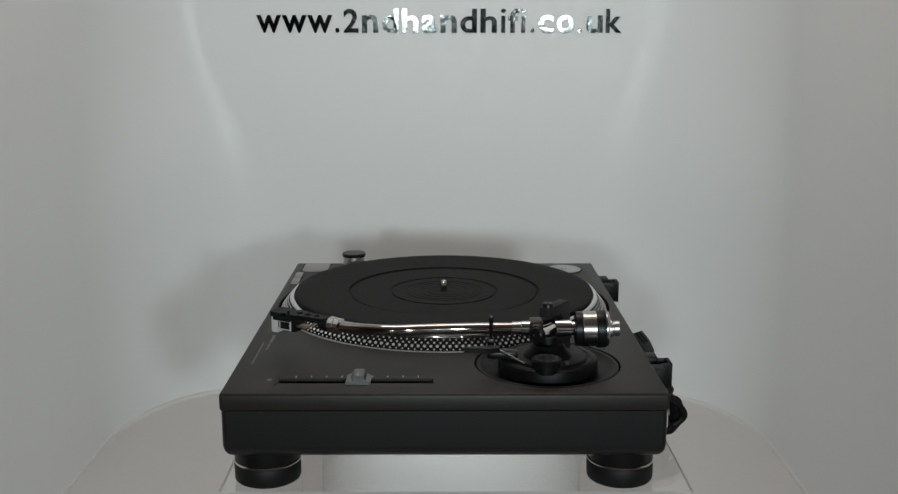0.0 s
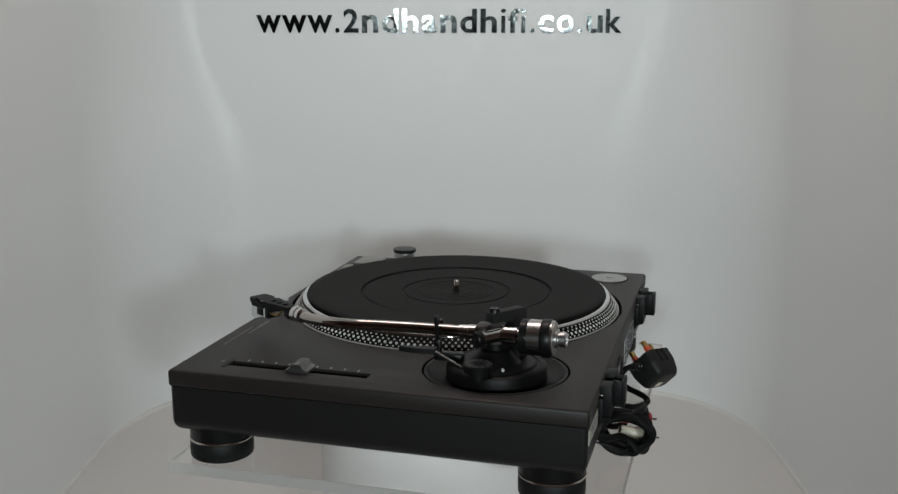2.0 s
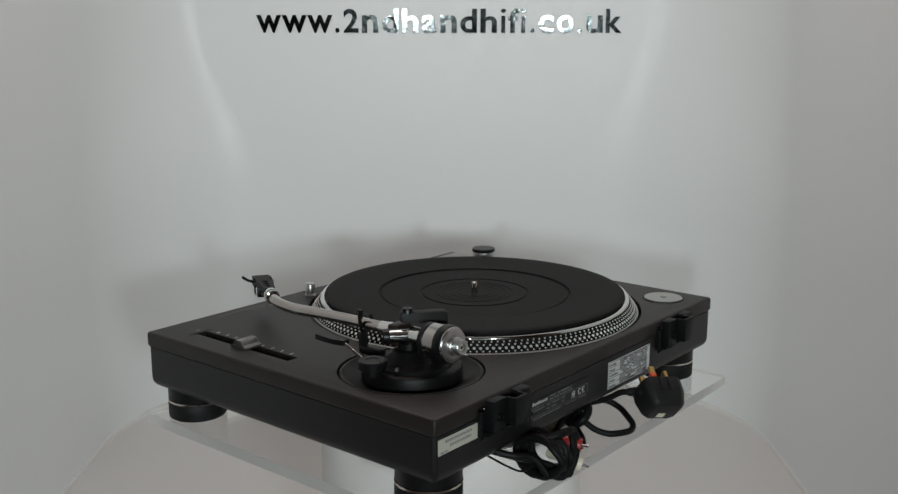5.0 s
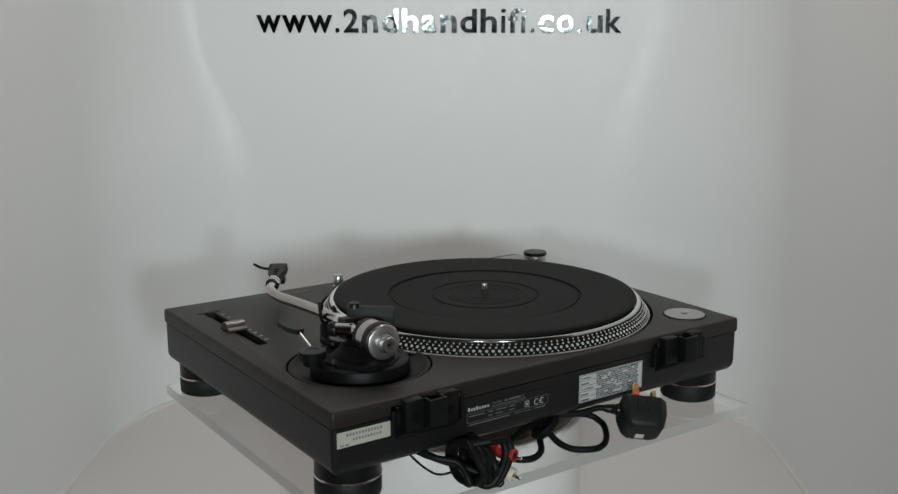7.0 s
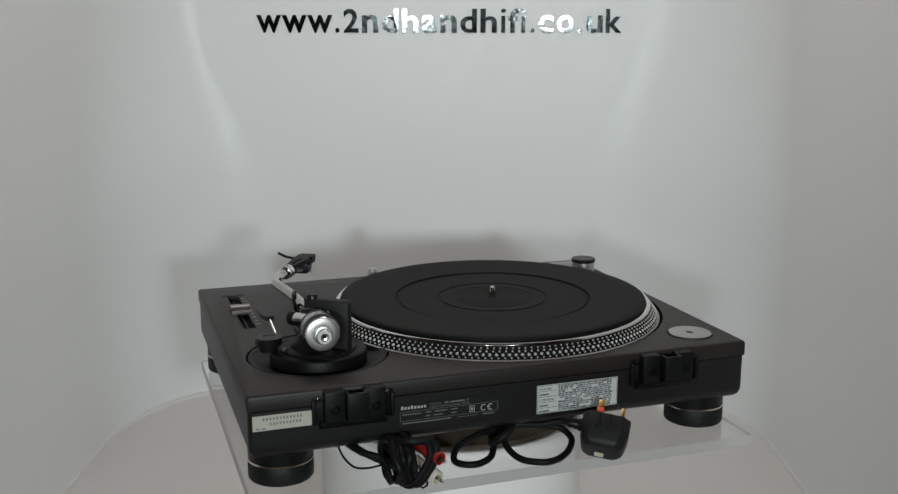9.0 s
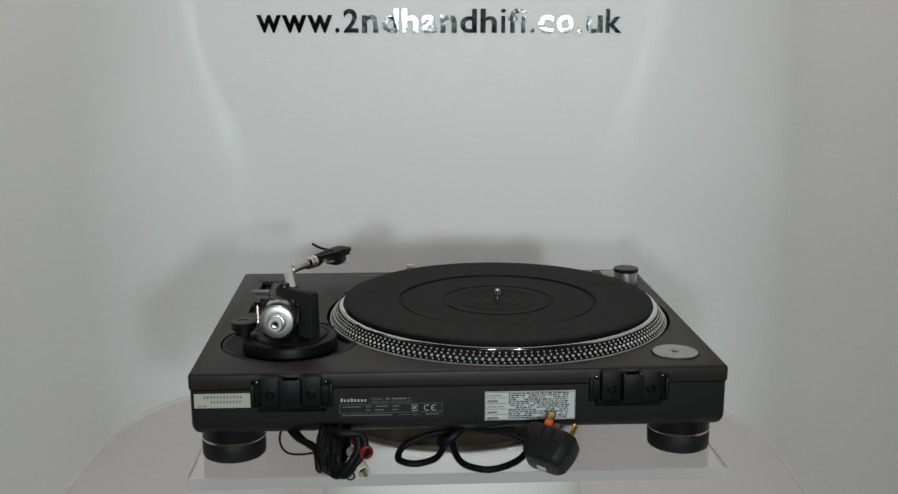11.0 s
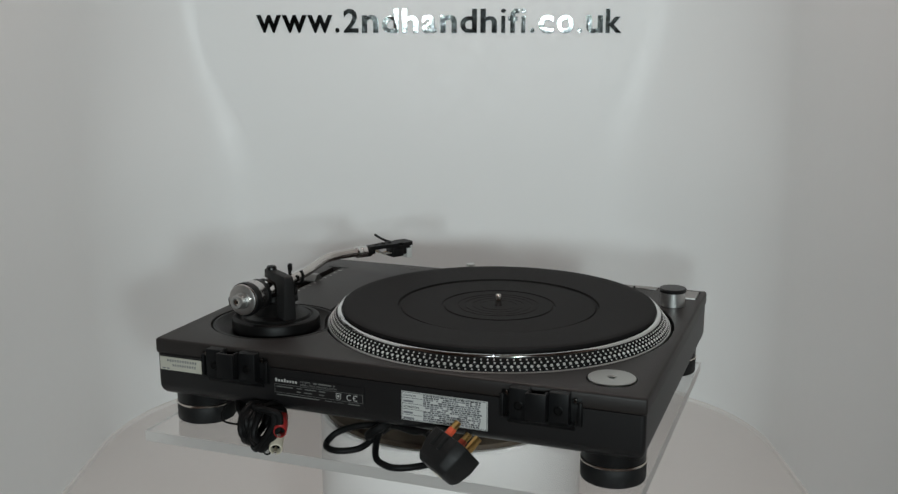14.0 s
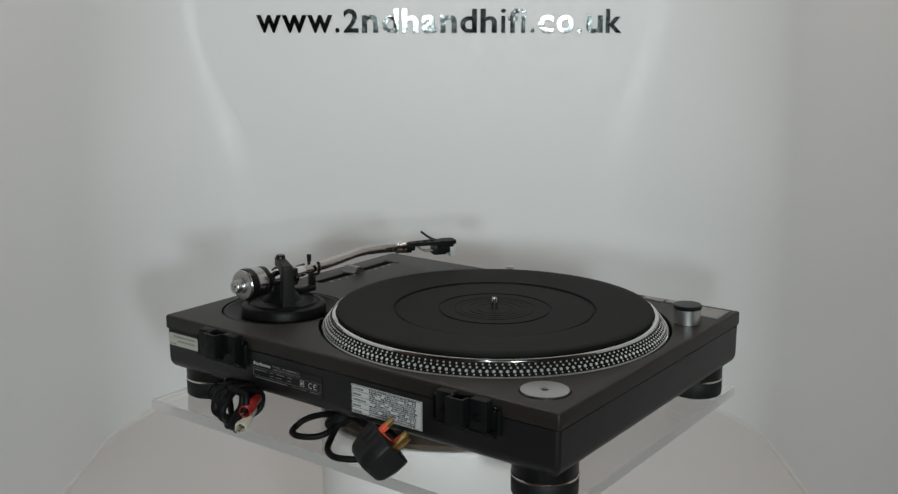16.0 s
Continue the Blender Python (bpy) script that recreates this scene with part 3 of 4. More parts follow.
    part("gimbal", rbox(x - 0.0095, x + 0.0095, 0.0720, 0.0832, ARM - 0.0105, ARM + 0.0075, 0.0022, 3), GIMBAL, arm, "dark brown-black gimbal block")
    part("bearing", along([(0.0015, 0), (0.0030, 0.0004), (0.0030, 0.0240), (0.0024, 0.0244), (0.0016, 0.0236), (0, 0.0236)], (x - 0.0122, 0.0765, ARM - 0.0030), (x + 0.0122, 0.0765, ARM - 0.0030), 20), SMOKED, arm)
    part("collar", along([(0.0048, 0), (0.0061, 0.0005), (0.0061, 0.0080), (0.0056, 0.0084), (0.0056, 0.0160), (0.0049, 0.0165)], (x, 0.0735, ARM), (x - 0.0005, 0.0450, ARM - 0.0005), 28), CHROME, arm, "stepped polished collar")
    joint, tip = (x - 0.0008, 0.0965, ARM + 0.0004), (x + 0.0184, 0.0753, ARM - 0.0008)
    elbow = part("elbow", along([(0.0046, 0), (0.0054, 0.0008), (0.0054, 0.0225), (0.0048, 0.0230)], joint, tip, 24), CHROME, arm, "polished angled bearing sleeve")
    part("elbow_ring", along([(0.0030, 0.0222), (0.0062, 0.0224), (0.0064, 0.0230), (0.0064, 0.0272), (0.0056, 0.0284), (0.0022, 0.0284), (0.0018, 0.0278), (0, 0.0278)], joint, tip, 24), BLACK, elbow, "black end ring")
    part("rear_tube", along([(0.0050, 0), (0.0074, 0.001), (0.0074, 0.0140), (0.0060, 0.0145), (0.0060, 0.0220)], (x + 0.0008, 0.0930, ARM), b1, 32), CHROME, arm, "polished rear arm tube")
    weight = part("counterweight", along([(0.0060, 0.0), (0.0143, 0.0), (0.0149, 0.0006), (0.0149, 0.0205), (0.0142, 0.0215), (0.0060, 0.0217)], (x + 0.0018, 0.1165, ARM), b1, 48), NICKEL_SATIN, arm, "machined metal counterweight")
    part("weight_face", along([(0.0060, 0.0212), (0.0141, 0.0212), (0.0141, 0.0219), (0.0136, 0.0222), (0.0084, 0.0222), (0.0080, 0.0219), (0.0060, 0.0219)], (x + 0.0018, 0.1165, ARM), b1, 48), FACED, weight, "dull faced end of the weight")
    part("weight_ring", along([(0.0060, 0), (0.0140, 0), (0.0146, 0.0005), (0.0146, 0.0052), (0.0140, 0.0058), (0.0060, 0.0058)], (x + 0.0016, 0.1105, ARM), b1, 48), BLACK, weight, "black force scale ring")
    part("weight_ring", along([(0.0146, 0), (0.0156, 0.0004), (0.0159, 0.0012), (0.0159, 0.0070), (0.0155, 0.0080), (0.0146, 0.0084)], (x + 0.0022, 0.1278, ARM), b1, 48), BLACK, weight, "black ribbed grip ring")
    part("end_stub", along([(0.0076, 0), (0.0076, 0.0030), (0.0070, 0.0036), (0.0058, 0.0038), (0.0058, 0.0050), (0.0064, 0.0054), (0.0064, 0.0092), (0.0058, 0.0100), (0.0034, 0.0100), (0.0030, 0.0070), (0, 0.0070)], (x + 0.0025, 0.1380, ARM), b1, 32), STEEL, weight, "satin hollow stub")
    part("bore", along([(0.0014, 0.0066), (0.0014, 0.0088), (0.0029, 0.0090), (0.0029, 0.0071)], (x + 0.0025, 0.1380, ARM), b1, 16), RING, weight, "warm metal lining")
    # a black disc stands for the shaded depth of the bore
    part("bore_shade", along([(0, 0.0074), (0.0016, 0.0074), (0.0016, 0.0078), (0, 0.0078)], (x + 0.0025, 0.1380, ARM), b1, 16), DARK, weight)
    # arm rest with its clip, on a bracket of the arm base
    rest = part("arm_rest", rbox(x + 0.0005, x + 0.0075, 0.0365, 0.0425, 0.1120, 0.1300, 0.0012), BLACK, root, "black arm rest post")
    part("bracket", rbox(x - 0.0010, x + 0.0090, 0.0380, 0.0620, 0.1120, 0.1190, 0.0020), BLACK, rest)
    part("clip", tube([(x + 0.0085, 0.0395, 0.1485), (x + 0.0075, 0.0395, 0.1395), (x + 0.0055, 0.0395, 0.1315), (x, 0.0395, 0.1300), (x - 0.0055, 0.0395, 0.1320), (x - 0.0070, 0.0395, 0.1395), (x - 0.0050, 0.0395, 0.1440)], 0.0016, 8, 5), BLACK, rest, "black springy arm clip")
    part("clip_tab", rbox(x + 0.0055, x + 0.0090, 0.0375, 0.0415, 0.1425, 0.1505, 0.0008), BLACK, rest)
    # headshell, cartridge and finger lift
    s = Vector((x - 0.0062, -0.0868, ARM - 0.0002))
    e = Vector((0.1084, -0.1508, ARM + 0.0004))
    way = (e - s).normalized()
    part("shell_collar", along([(0.0048, 0), (0.0066, 0.0006), (0.0066, 0.0042), (0.0058, 0.0046), (0.0058, 0.0060), (0.0068, 0.0064), (0.0068, 0.0115), (0.0060, 0.0120)], s, e, 28), CHROME, arm, "knurled bright headshell collar")
    turned = Matrix.Translation(s + Vector((0, 0, -0.0010))) @ Matrix.Rotation(math.atan2(way.y, way.x), 4, "Z")
    shell = prism([(0.0165, -0.0050), (0.0330, -0.0064), (0.0480, -0.0090), (0.0640, -0.0094), (0.0715, -0.0084), (0.0725, -0.0060), (0.0725, 0.0060), (0.0715, 0.0084), (0.0640, 0.0094), (0.0480, 0.0090), (0.0330, 0.0064), (0.0165, 0.0050)], 0.0018, 0.0060)
    bm = carved(shell, [lathe([(0, -0.01), (r, -0.01), (r, 0.02), (0, 0.02)], (q, 0), 20) for q, r in ((0.0270, 0.0028), (0.0360, 0.0030), (0.0450, 0.0030))] + [rbox(0.0520, 0.0580, v, v + 0.0040, -0.01, 0.02) for v in (-0.0110, 0.0070)])
    rod((0.0115, 0, 0), (0.0190, 0, 0), 0.0060, 20, bm)
    rbox(0.0165, 0.0225, -0.0054, 0.0054, -0.0030, 0.0030, 0.0012, 2, bm)
    for side in (-1, 1):
        rbox(0.0490, 0.0680, side * 0.0086 - 0.0008, side * 0.0086 + 0.0008, -0.0010, 0.0030, 0.0004, 1, bm)
    part("headshell", turn(bm, turned), SHELL, arm, "black pierced headshell plate")
    part("finger_lift", turn(tube([(0.0520, 0.0060, 0.0050), (0.0490, 0.0110, 0.0060), (0.0450, 0.0160, 0.0082), (0.0410, 0.0200, 0.0115), (0.0395, 0.0220, 0.0130)], 0.0014, 8, 5), turned), BLACK, arm, "thin curved finger lift")
    bm = rbox(0.0450, 0.0600, -0.0075, 0.0075, -0.0100, 0.0018, 0.0012, 2)
    rbox(0.0580, 0.0650, -0.0065, 0.0065, -0.0085, 0.0018, 0.0012, 2, bm)
    part("cartridge", turn(bm, turned), BLACK, arm, "black magnetic cartridge")
    badge = part("cartridge_badge", turn(rbox(0.0490, 0.0620, 0.0072, 0.0080, -0.0092, -0.0004, 0.0003), turned), FOIL, arm, "silver frame on the cartridge side")
    part("badge_face", turn(rbox(0.0505, 0.0605, 0.0076, 0.0084, -0.0080, -0.0016, 0.0002), turned), SHELL, badge)
    part("stylus_guard", turn(rbox(0.0650, 0.0722, -0.0070, 0.0070, -0.0135, 0.0008, 0.0014), turned), FOIL, arm, "pale grey stylus holder")
    for k in range(4):
        a = -0.0040 + 0.0027 * k
        part("lead_wire", turn(tube([(0.0265, a, 0.0010), (0.0320, a * 1.2, -0.0035), (0.0370, a, -0.0050), (0.0452, a, -0.0050)], 0.0008, 6, 4), turned), (STEEL, CREAM, STEEL, BRASS)[k], arm, ("bare lead", "white lead", "bare lead", "brass-coloured lead")[k])


def hinge(root, x0, x1):
    """A dust-cover hinge socket on the back: a proud middle between two screwed lugs."""
    y = 0.1764
    third = (x1 - x0) / 3
    body = part("hinge", rbox(x0 - 0.0095, x1 + 0.0095, 0.1735, y + 0.0012, 0.0745, 0.1000, 0.0008), BLACK, root, "black plastic dust-cover hinge socket")
    part("hinge_skirt", turn(prism([(y, 0.0700), (y + 0.0040, 0.0750), (y + 0.0100, 0.0775), (y + 0.0100, 0.0790), (y, 0.0790)], x0 - 0.0035, x1 + 0.0035), Matrix(((0, 0, 1, 0), (1, 0, 0, 0), (0, 1, 0, 0), (0, 0, 0, 1)))), HINGE, body)
    for a, b in ((x0 - 0.0092, x0 - 0.0062), (x1 + 0.0062, x1 + 0.0092)):
        part("rib", rbox(a, b, y + 0.0008, y + 0.0046, 0.0765, 0.0960, 0.0006), HINGE, body)
    for a in (x0 - 0.0052, x1 + 0.0022):
        part("clip_tip", rbox(a, a + 0.0030, y + 0.0006, y + 0.0044, 0.0955, 0.0990, 0.0005), SMOKED, body, "small grey spring tip")
    for a in (x0, x0 + 2 * third):
        part("lug", rbox(a, a + third, y + 0.0005, y + 0.0100, 0.0765, 0.1038, 0.0007), HINGE, body)
        c = a + third / 2
        part("screw", along([(0.0040, -0.0004), (0.0040, 0.0002), (0.0034, 0.0004), (0.0031, -0.0002), (0.0026, 0.0006), (0.0010, 0.0008), (0, 0.0004)], (c, y + 0.0102, 0.0893), (c, y + 1, 0.0893), 18), BASE, body, "dark recessed screw")
    a, b = x0 + third, x0 + 2 * third
    part("web", rbox(a - 0.0002, b + 0.0002, y + 0.0162, y + 0.0192, 0.0815, 0.1042, 0.0006), HINGE, body)
    for q in (a, b - 0.0022):
        part("web_side", rbox(q, q + 0.0022, y + 0.0090, y + 0.0170, 0.0817, 0.1040, 0.0004), HINGE, body)
    # black filling floors the hollow, its shade put into the colour
    part("notch_shade", rbox(a + 0.0021, b - 0.0021, y + 0.0006, y + 0.0164, 0.0820, 0.0960, 0.0003), DARK, body)


def lettering(text, x0, x1, z0, z1, lift, mat, parent):
    """A raised word on the back face, stretched to its box."""
    bm = glyph(text, 0.02, 0.0)
    for v in bm.verts:
        v.co = Vector((x0 + v.co.x * (x1 - x0), 0.1768 + (lift if v.co.z > 0 else 0.0), z0 + v.co.y * (z1 - z0)))
    return part("printed_letters", bm, mat, parent)


def flat_on_back(x0, x1, z0, z1, lift):
    """A thin printed piece on the deck's back face."""
    y = 0.1768
    return rbox(min(x0, x1), max(x0, x1), y - 0.0004, y + lift, z0, z1)


def back_labels(root):
    sticker = part("serial_sticker", flat_on_back(0.2220, 0.1745, 0.0755, 0.0880, 0.0006), LABEL, root, "cream paper sticker with two printed lines")
    for x, w, z in [(0.2140 - 0.0027 * k, 0.0014, 0.0838) for k in range(12)] + [(0.2085 - 0.0026 * k, 0.0013, 0.0796) for k in range(10)] + [(0.2195, 0.003, 0.0766), (0.2150, 0.003, 0.0766)]:
        part("printed_word", flat_on_back(x, x - w, z, z + (0.0022 if z > 0.078 else 0.0012), 0.0009), INK_SOFT, sticker)
    plate_part = part("maker_plate", flat_on_back(0.1035, 0.0145, 0.0640, 0.0830, 0.0005), BODY, root, "black printed maker's plate")
    for k in range(8):
        part("printed_block", flat_on_back(0.1010 - 0.0028 * k, 0.0992 - 0.0028 * k, 0.0788, 0.0818 if k in (0, 3) else 0.0809, 0.0008), PRINT, plate_part)
    for x, w, z in ((0.0635, 0.0035, 0.0785), (0.0585, 0.0125, 0.0785), (0.0440, 0.0012, 0.0785)):
        part("printed_word", flat_on_back(x, x - w, z + 0.0018, z + 0.0032, 0.0008), PRINT_DIM, plate_part)
    lettering("MODEL", 0.0760, 0.0660, 0.0802, 0.0818, 0.0008, PRINT_DIM, plate_part)
    lettering("DIRECT DRIVE TURNTABLE SYSTEM", 0.0760, 0.0410, 0.0776, 0.0791, 0.0008, PRINT_DIM, plate_part)
    lettering("Made in Japan", 0.0520, 0.0345, 0.0661, 0.0673, 0.0008, PRINT_DIM, plate_part)
    for x0, x1, z0, z1 in ((0.1020, 0.0160, 0.0741, 0.0744), (0.1020, 0.0160, 0.0664, 0.0667), (0.1020, 0.1017, 0.0664, 0.0744), (0.0163, 0.0160, 0.0664, 0.0744)):
        part("printed_frame", flat_on_back(x0, x1, z0 + 0.0022, z1 + 0.0022, 0.0007), PRINT_DIM, plate_part)
    for x, w, z in ((0.1000, 0.0160, 0.0720), (0.0800, 0.0050, 0.0722), (0.0720, 0.0110, 0.0722), (0.0580, 0.0060, 0.0722), (0.0800, 0.0040, 0.0690), (0.0730, 0.0080, 0.0690), (0.0580, 0.0050, 0.0690), (0.1000, 0.0420, 0.0645), (0.0300, 0.0110, 0.0645)):
        part("printed_word", flat_on_back(x, x - w, z + 0.0018, z + 0.0027, 0.0007), PRINT_DIM, plate_part)
    for x0, x1, z0, z1 in ((0.0415, 0.0370, 0.0728, 0.0732), (0.0415, 0.0370, 0.0680, 0.0684), (0.0415, 0.0411, 0.0680, 0.0732), (0.0374, 0.0370, 0.0680, 0.0732), (0.0402, 0.0384, 0.0696, 0.0716)):
        part("class_mark", flat_on_back(x0, x1, z0 + 0.0020, z1 + 0.0020, 0.0008), PRINT, plate_part)
    # conformity mark: two open rings, the second with a bar
    for x, bar in ((0.0288, False), (0.0228, True)):
        bm = tube([(x - 0.0023 * math.cos(w), 0.1774, 0.0725 + 0.0024 * math.sin(w)) for w in [radians(50 + 26 * k) for k in range(11)]], 0.00038, 6, 2)
        if bar:
            rbox(x + 0.0002, x + 0.0022, 0.1771, 0.1777, 0.0722, 0.0728, bm=bm)
        part("printed_mark", bm, PRINT, plate_part)
    sheet = part("caution_label", flat_on_back(-0.0200, -0.0968, 0.0600, 0.0855, 0.0006), FOIL, root, "silver label with rows of small print")
    rows = random.Random(4)
    for k in range(5):
        z = 0.0832 - k * 0.0050
        if k in (0, 2):
            lettering(("CAUTION", "", "ATTENTION")[k], -0.0220, (-0.0330, 0, -0.0358)[k], z - 0.0020, z - 0.0003, 0.0009, INK, sheet)
        else:
            part("printed_word", flat_on_back(-0.0220, -0.0300 - 0.004 * rows.random(), z - 0.0020, z - 0.0004, 0.0009), INK_SOFT, sheet)
        part("printed_rule", flat_on_back(-0.0205, -0.0390, z - 0.0034, z - 0.0031, 0.0008), INK, sheet)
    for k in range(13):
        z, x = 0.0842 - k * 0.0018, -0.0400
        while x > -0.0900:
            w = 0.0010 + 0.0028 * rows.random()
            if rows.random() < 0.9:
                part("printed_word", flat_on_back(x, max(x - w, -0.0950), z - 0.0012, z, 0.0009), INK if rows.random() < 0.45 else INK_SOFT, sheet)
            x -= w + 0.0007
    for x0, x1, z0, z1 in ((-0.0205, -0.0963, 0.0846, 0.0849), (-0.0205, -0.0963, 0.0606, 0.0609), (-0.0205, -0.0208, 0.0606, 0.0849), (-0.0960, -0.0963, 0.0606, 0.0849)):
        part("printed_frame", flat_on_back(x0, x1, z0, z1, 0.0008), INK, sheet)


def plug(root):
    """A three-pin mains plug leaning on the plate, its pins up towards the deck."""
    c = Vector((-0.0745, 0.2000, 0.0460))
    away = Vector((0.46, 0.58, -0.66)).normalized()
    side = Vector((0.86, -0.48, 0.08))
    side = (side - away * side.dot(away)).normalized()
    m = Matrix.Translation(c) @ Matrix((side, away, side.cross(away))).transposed().to_4x4() @ Matrix.Scale(0.87, 4)
    # in its own space: pins along -y, flex towards +x
    shell = bmesh.new()
    rows = []
    for depth, k in ((-0.0085, 1.0), (0.0060, 1.0), (0.0200, 0.86), (0.0245, 0.70)):
        rows.append([shell.verts.new((px * k, depth, pz * k)) for px, pz in ((-0.0235, -0.0130), (-0.0235, 0.0130), (-0.0150, 0.0205), (0.0180, 0.0205), (0.0235, 0.0150), (0.0235, -0.0150), (0.0180, -0.0205), (-0.0150, -0.0205))])
    for one, two in zip(rows, rows[1:]):
        for k in range(8):
            shell.faces.new((one[k], one[(k + 1) % 8], two[(k + 1) % 8], two[k]))
    shell.faces.new(rows[0])
    shell.faces.new(rows[-1][::-1])
    bmesh.ops.bevel(shell, geom=list(shell.edges), offset=0.0016, segments=2, profile=0.5, affect="EDGES")
    low = min((m @ v.co).z for v in shell.verts)
    m = Matrix.Translation((0, 0, REST + 0.0003 - low)) @ m
    turn(shell, m)
    body = part("mains_plug", shell, MATTE, root, "black three-pin mains plug")
    for x, z, w, h in ((-0.0140, 0.0, 0.0040, 0.0080), (0.0080, 0.0110, 0.0062, 0.0040), (0.0080, -0.0110, 0.0062, 0.0040)):
        pin = part("pin", turn(rbox(x - w / 2, x + w / 2, -0.0250, -0.0080, z - h / 2, z + h / 2, 0.0006), m), BRASS, body, "brass plug pin")
        if w > 0.005:
            part("sleeve", turn(rbox(x - w / 2 - 0.0003, x + w / 2 + 0.0003, -0.0170, -0.0082, z - h / 2 - 0.0003, z + h / 2 + 0.0003, 0.0004), m), ORANGE, pin, "orange-red insulating sleeve")
    part("sleeve_base", turn(rbox(0.0050, 0.0108, -0.0096, -0.0080, -0.0135, 0.0135, 0.0004), m), ORANGE, body, "orange-red shutter strip between the pins")
    for q in (-0.0040, 0.0060):
        part("grip_ridge", turn(rbox(q, q + 0.0032, -0.0075, 0.0085, 0.0180, 0.0224, 0.0008), m), MATTE, body)
    part("paper_tag", turn(rbox(-0.0025, 0.0065, 0.0240, 0.0250, -0.0100, -0.0020, 0.0001, 1), m), CREAM, body, "small square paper tag")
    part("flex_guard", turn(along([(0.0065, 0), (0.0060, 0.004), (0.0050, 0.005), (0.0055, 0.008), (0.0045, 0.009), (0.0048, 0.013), (0.0036, 0.016)], (0.0225, 0, 0), (0.05, 0, 0), 20), m), BLACK, body)
    return m @ Vector((0.0370, 0, 0))


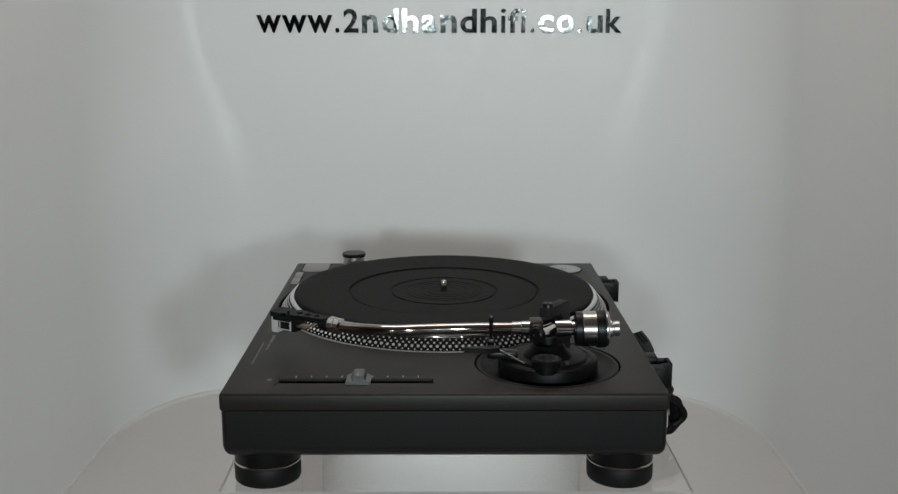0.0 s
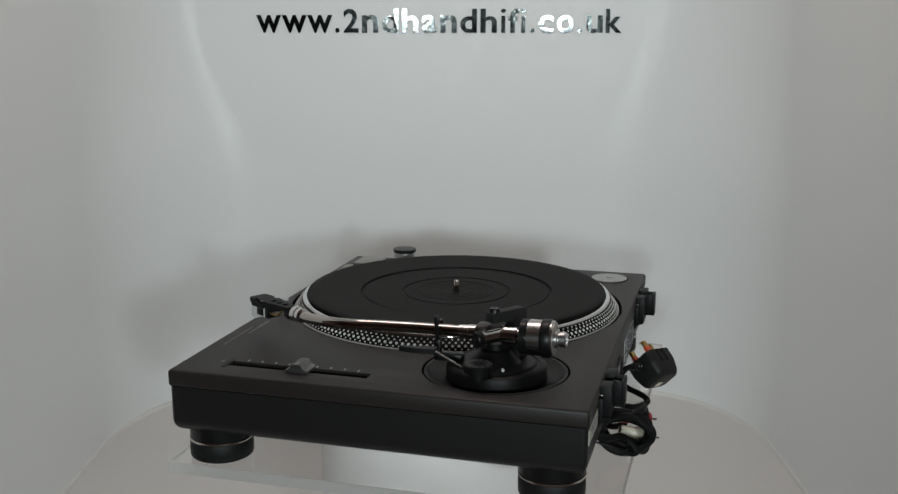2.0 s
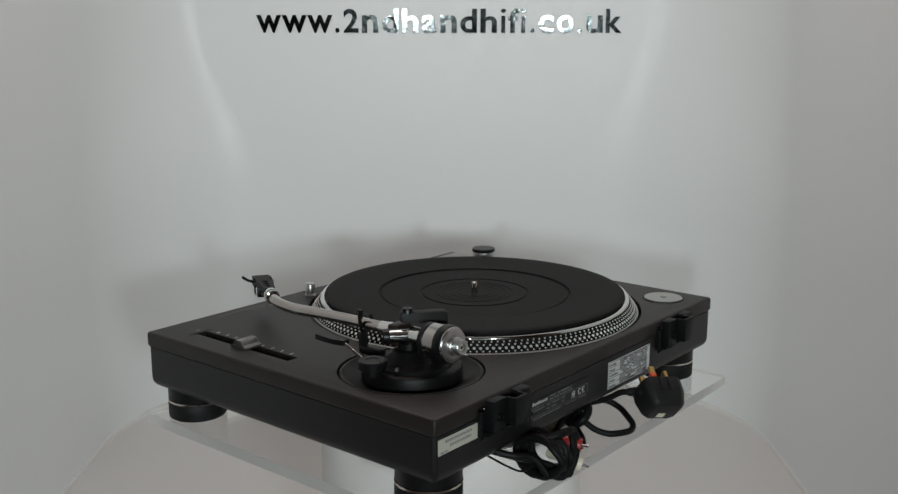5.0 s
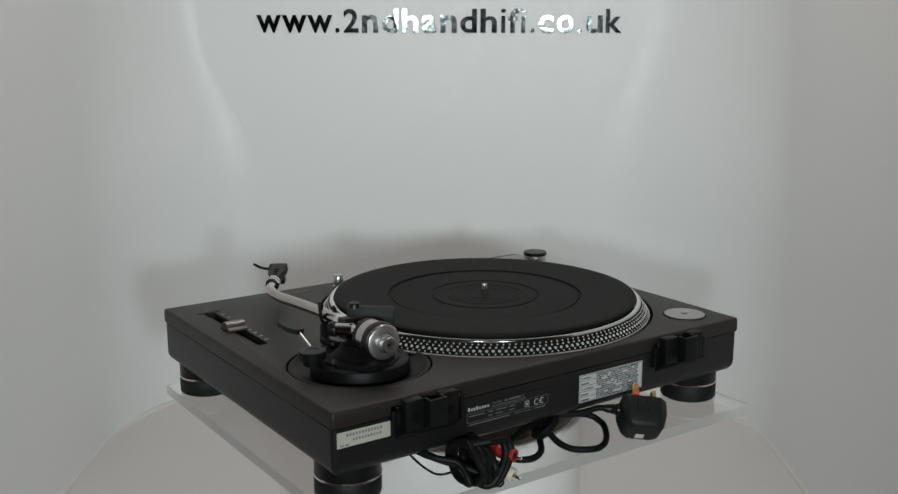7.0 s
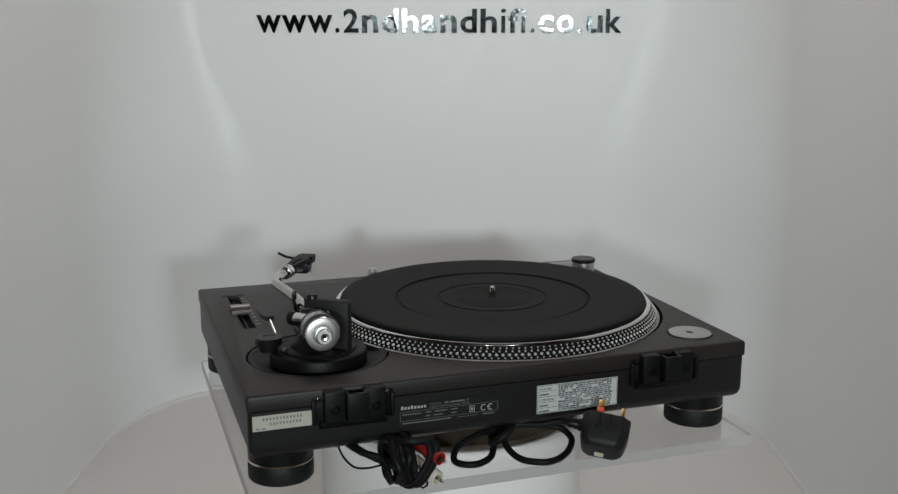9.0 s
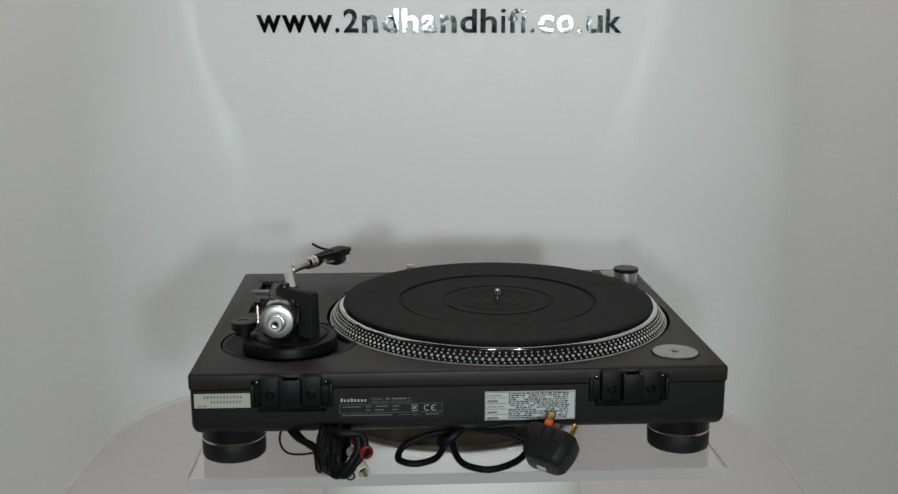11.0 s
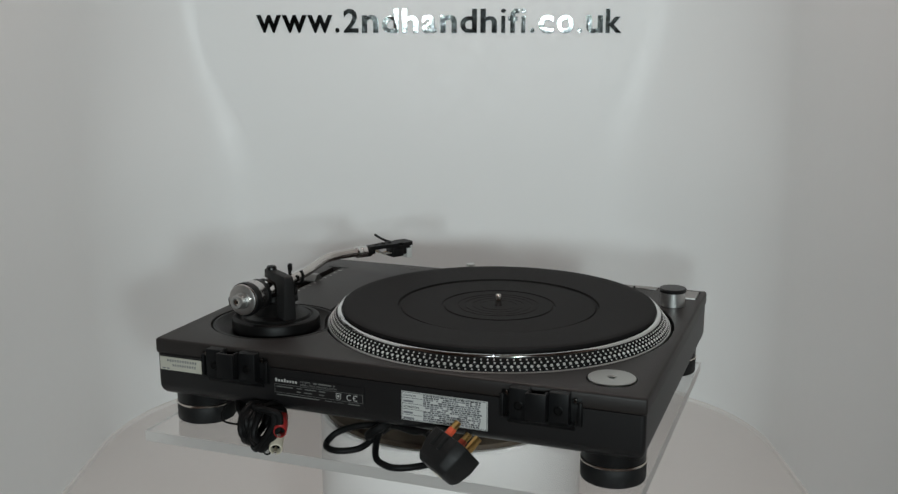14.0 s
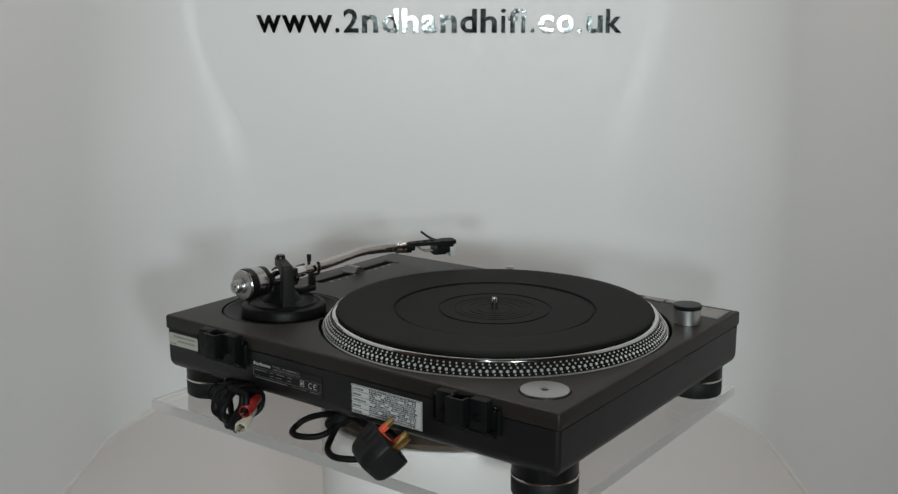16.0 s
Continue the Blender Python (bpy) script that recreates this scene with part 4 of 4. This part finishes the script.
def cables(root):
    end = plug(root)
    z = REST
    part("mains_cable", tube([end, end + Vector((0.006, -0.005, 0.000)), (-0.026, 0.172, 0.0480), (-0.010, 0.164, 0.0470), (0.003, 0.162, 0.0440), (0.0065, 0.168, 0.0370), (0.0040, 0.179, 0.0295), (-0.0020, 0.190, 0.0262), (-0.0125, 0.1985, 0.0260), (-0.0235, 0.2010, 0.0260), (-0.0370, 0.1945, 0.0260),
                              (-0.0505, 0.1810, 0.0264), (-0.0580, 0.1670, 0.0300), (-0.0500, 0.1550, 0.0360), (-0.0200, 0.1500, 0.0400), (0.0100, 0.1560, 0.0420), (0.0300, 0.1600, 0.0400), (0.0480, 0.1645, 0.0330), (0.0535, 0.1740, 0.0264), (0.0470, 0.1838, 0.0260), (0.0355, 0.1855, 0.0260),
                              (0.0220, 0.1770, 0.0264), (0.0145, 0.1660, 0.0310), (0.0060, 0.1570, 0.0430), (-0.0040, 0.1400, 0.0500)], 0.0029, 12, 8), CABLE, root, "black mains cable in loose loops")
    part("cable_clip", tube([(-0.004, 0.158, 0.050), (0.002, 0.170, 0.047), (0.012, 0.172, 0.040), (0.016, 0.164, 0.034), (0.010, 0.154, 0.036), (0.000, 0.154, 0.044)], 0.0042, 10, 6), CABLE, root, "black strap gathering the mains cable")
    coil = [(0.150, 0.140, 0.056), (0.146, 0.165, 0.053), (0.136, 0.183, 0.049), (0.122, 0.193, 0.045)]
    wobble = random.Random(7)
    for k in range(46):
        w = -0.9 - k * 2 * math.pi / 8
        coil.append((0.1165 - 0.0005 * k + 0.006 * wobble.random(), 0.1925 + (0.0190 + 0.006 * wobble.random()) * math.cos(w), 0.0440 + (0.0130 + 0.0048 * wobble.random()) * math.sin(w)))
    part("signal_cable", tube(coil, 0.0029, 10, 5), CABLE, root, "coiled black signal cable")
    part("signal_cable", tube([(0.145, 0.140, 0.055), (0.141, 0.166, 0.051), (0.131, 0.182, 0.046), (0.117, 0.194, 0.0410), (0.104, 0.204, 0.034)], 0.0029, 10, 8), CABLE, root, "black signal cable")
    for shift in (0.0, 0.0052):
        part("cable_tie", tube([(0.112 - shift, 0.198, 0.060), (0.100 - shift, 0.206, 0.0625), (0.088 - shift, 0.2055, 0.060), (0.086 - shift, 0.2085, 0.050), (0.094 - shift, 0.2115, 0.037), (0.103 - shift, 0.2100, 0.0275), (0.112 - shift, 0.2030, 0.030)], 0.0031, 10, 6), CABLE, root)
    part("earth_wire", tube([(0.150, 0.150, 0.053), (0.1525, 0.176, 0.050), (0.1500, 0.190, 0.046), (0.144, 0.1965, 0.0425), (0.134, 0.1975, 0.0415), (0.122, 0.196, 0.042)], 0.0009, 8, 8), CABLE, root, "thin black earth wire")
    part("earth_loop", tube([(0.096, 0.2095, 0.031), (0.0955, 0.2105, 0.026), (0.0930, 0.2105, z + 0.0012), (0.0895, 0.2105, z + 0.0030), (0.0900, 0.2105, 0.029), (0.0930, 0.2100, 0.031)], 0.0008, 8, 6), CABLE, root)
    for label, mat, a, b in (("red phono plug", RED, Vector((0.0905, 0.1835, 0.0500)), Vector((0.0785, 0.2115, 0.0470))), ("cream phono plug", CREAM, Vector((0.0935, 0.1870, 0.0400)), Vector((0.0815, 0.2145, 0.0318)))):
        d = (b - a).length
        p = part("phono_plug", along([(0.0034, 0), (0.0044, 0.002), (0.0048, d * 0.45), (0.0058, d * 0.5), (0.0058, d - 0.001), (0.0054, d), (0.0046, d), (0.0044, d - 0.007), (0, d - 0.007)], a, b, 24), mat, root, label)
        # black disc gives the plug's pale inside the shade of a hollow
        part("socket", along([(0, d - 0.0068), (0.0043, d - 0.0068), (0.0043, d - 0.0060), (0, d - 0.0060)], a, b, 20), DARK, p, "black disc shading the hollow end")
        part("tip", rod(b + (a - b).normalized() * 0.0075, b + (b - a).normalized() * 0.0060, 0.0015, 12), CHROME, p, "bright metal contact tip")


def record_player():
    RIG["drop"] = REST
    root = tagged(new("record_player"), "black direct-drive record player with curved silver tone arm", "record player")
    chassis(root)
    platter(root)
    controls(root)
    tone_arm(root)
    hinge(root, 0.1165, 0.1660)
    hinge(root, -0.1668, -0.1175)
    back_labels(root)
    cables(root)
    return root


acrylic = plate()
board = disc()
player = record_player()


# ---------------------------------------------------------------- what turns
def motions():
    """The display turns steadily about its upright axis."""
    rows = [(float(t), Matrix.Rotation(radians(-89.634 - 7.913 * t - 0.0006 * t * t), 4, "Z")) for t in range(17)]
    walk(acrylic, [(t, m @ pose(0.0025, 0.0025, REST - 0.0100)) for t, m in rows])
    walk(board, [(t, m @ pose(0.0, 0.0, 0.0068)) for t, m in rows])
    walk(player, [(t, m @ pose(0.0012, -0.0072, REST)) for t, m in rows])


motions()
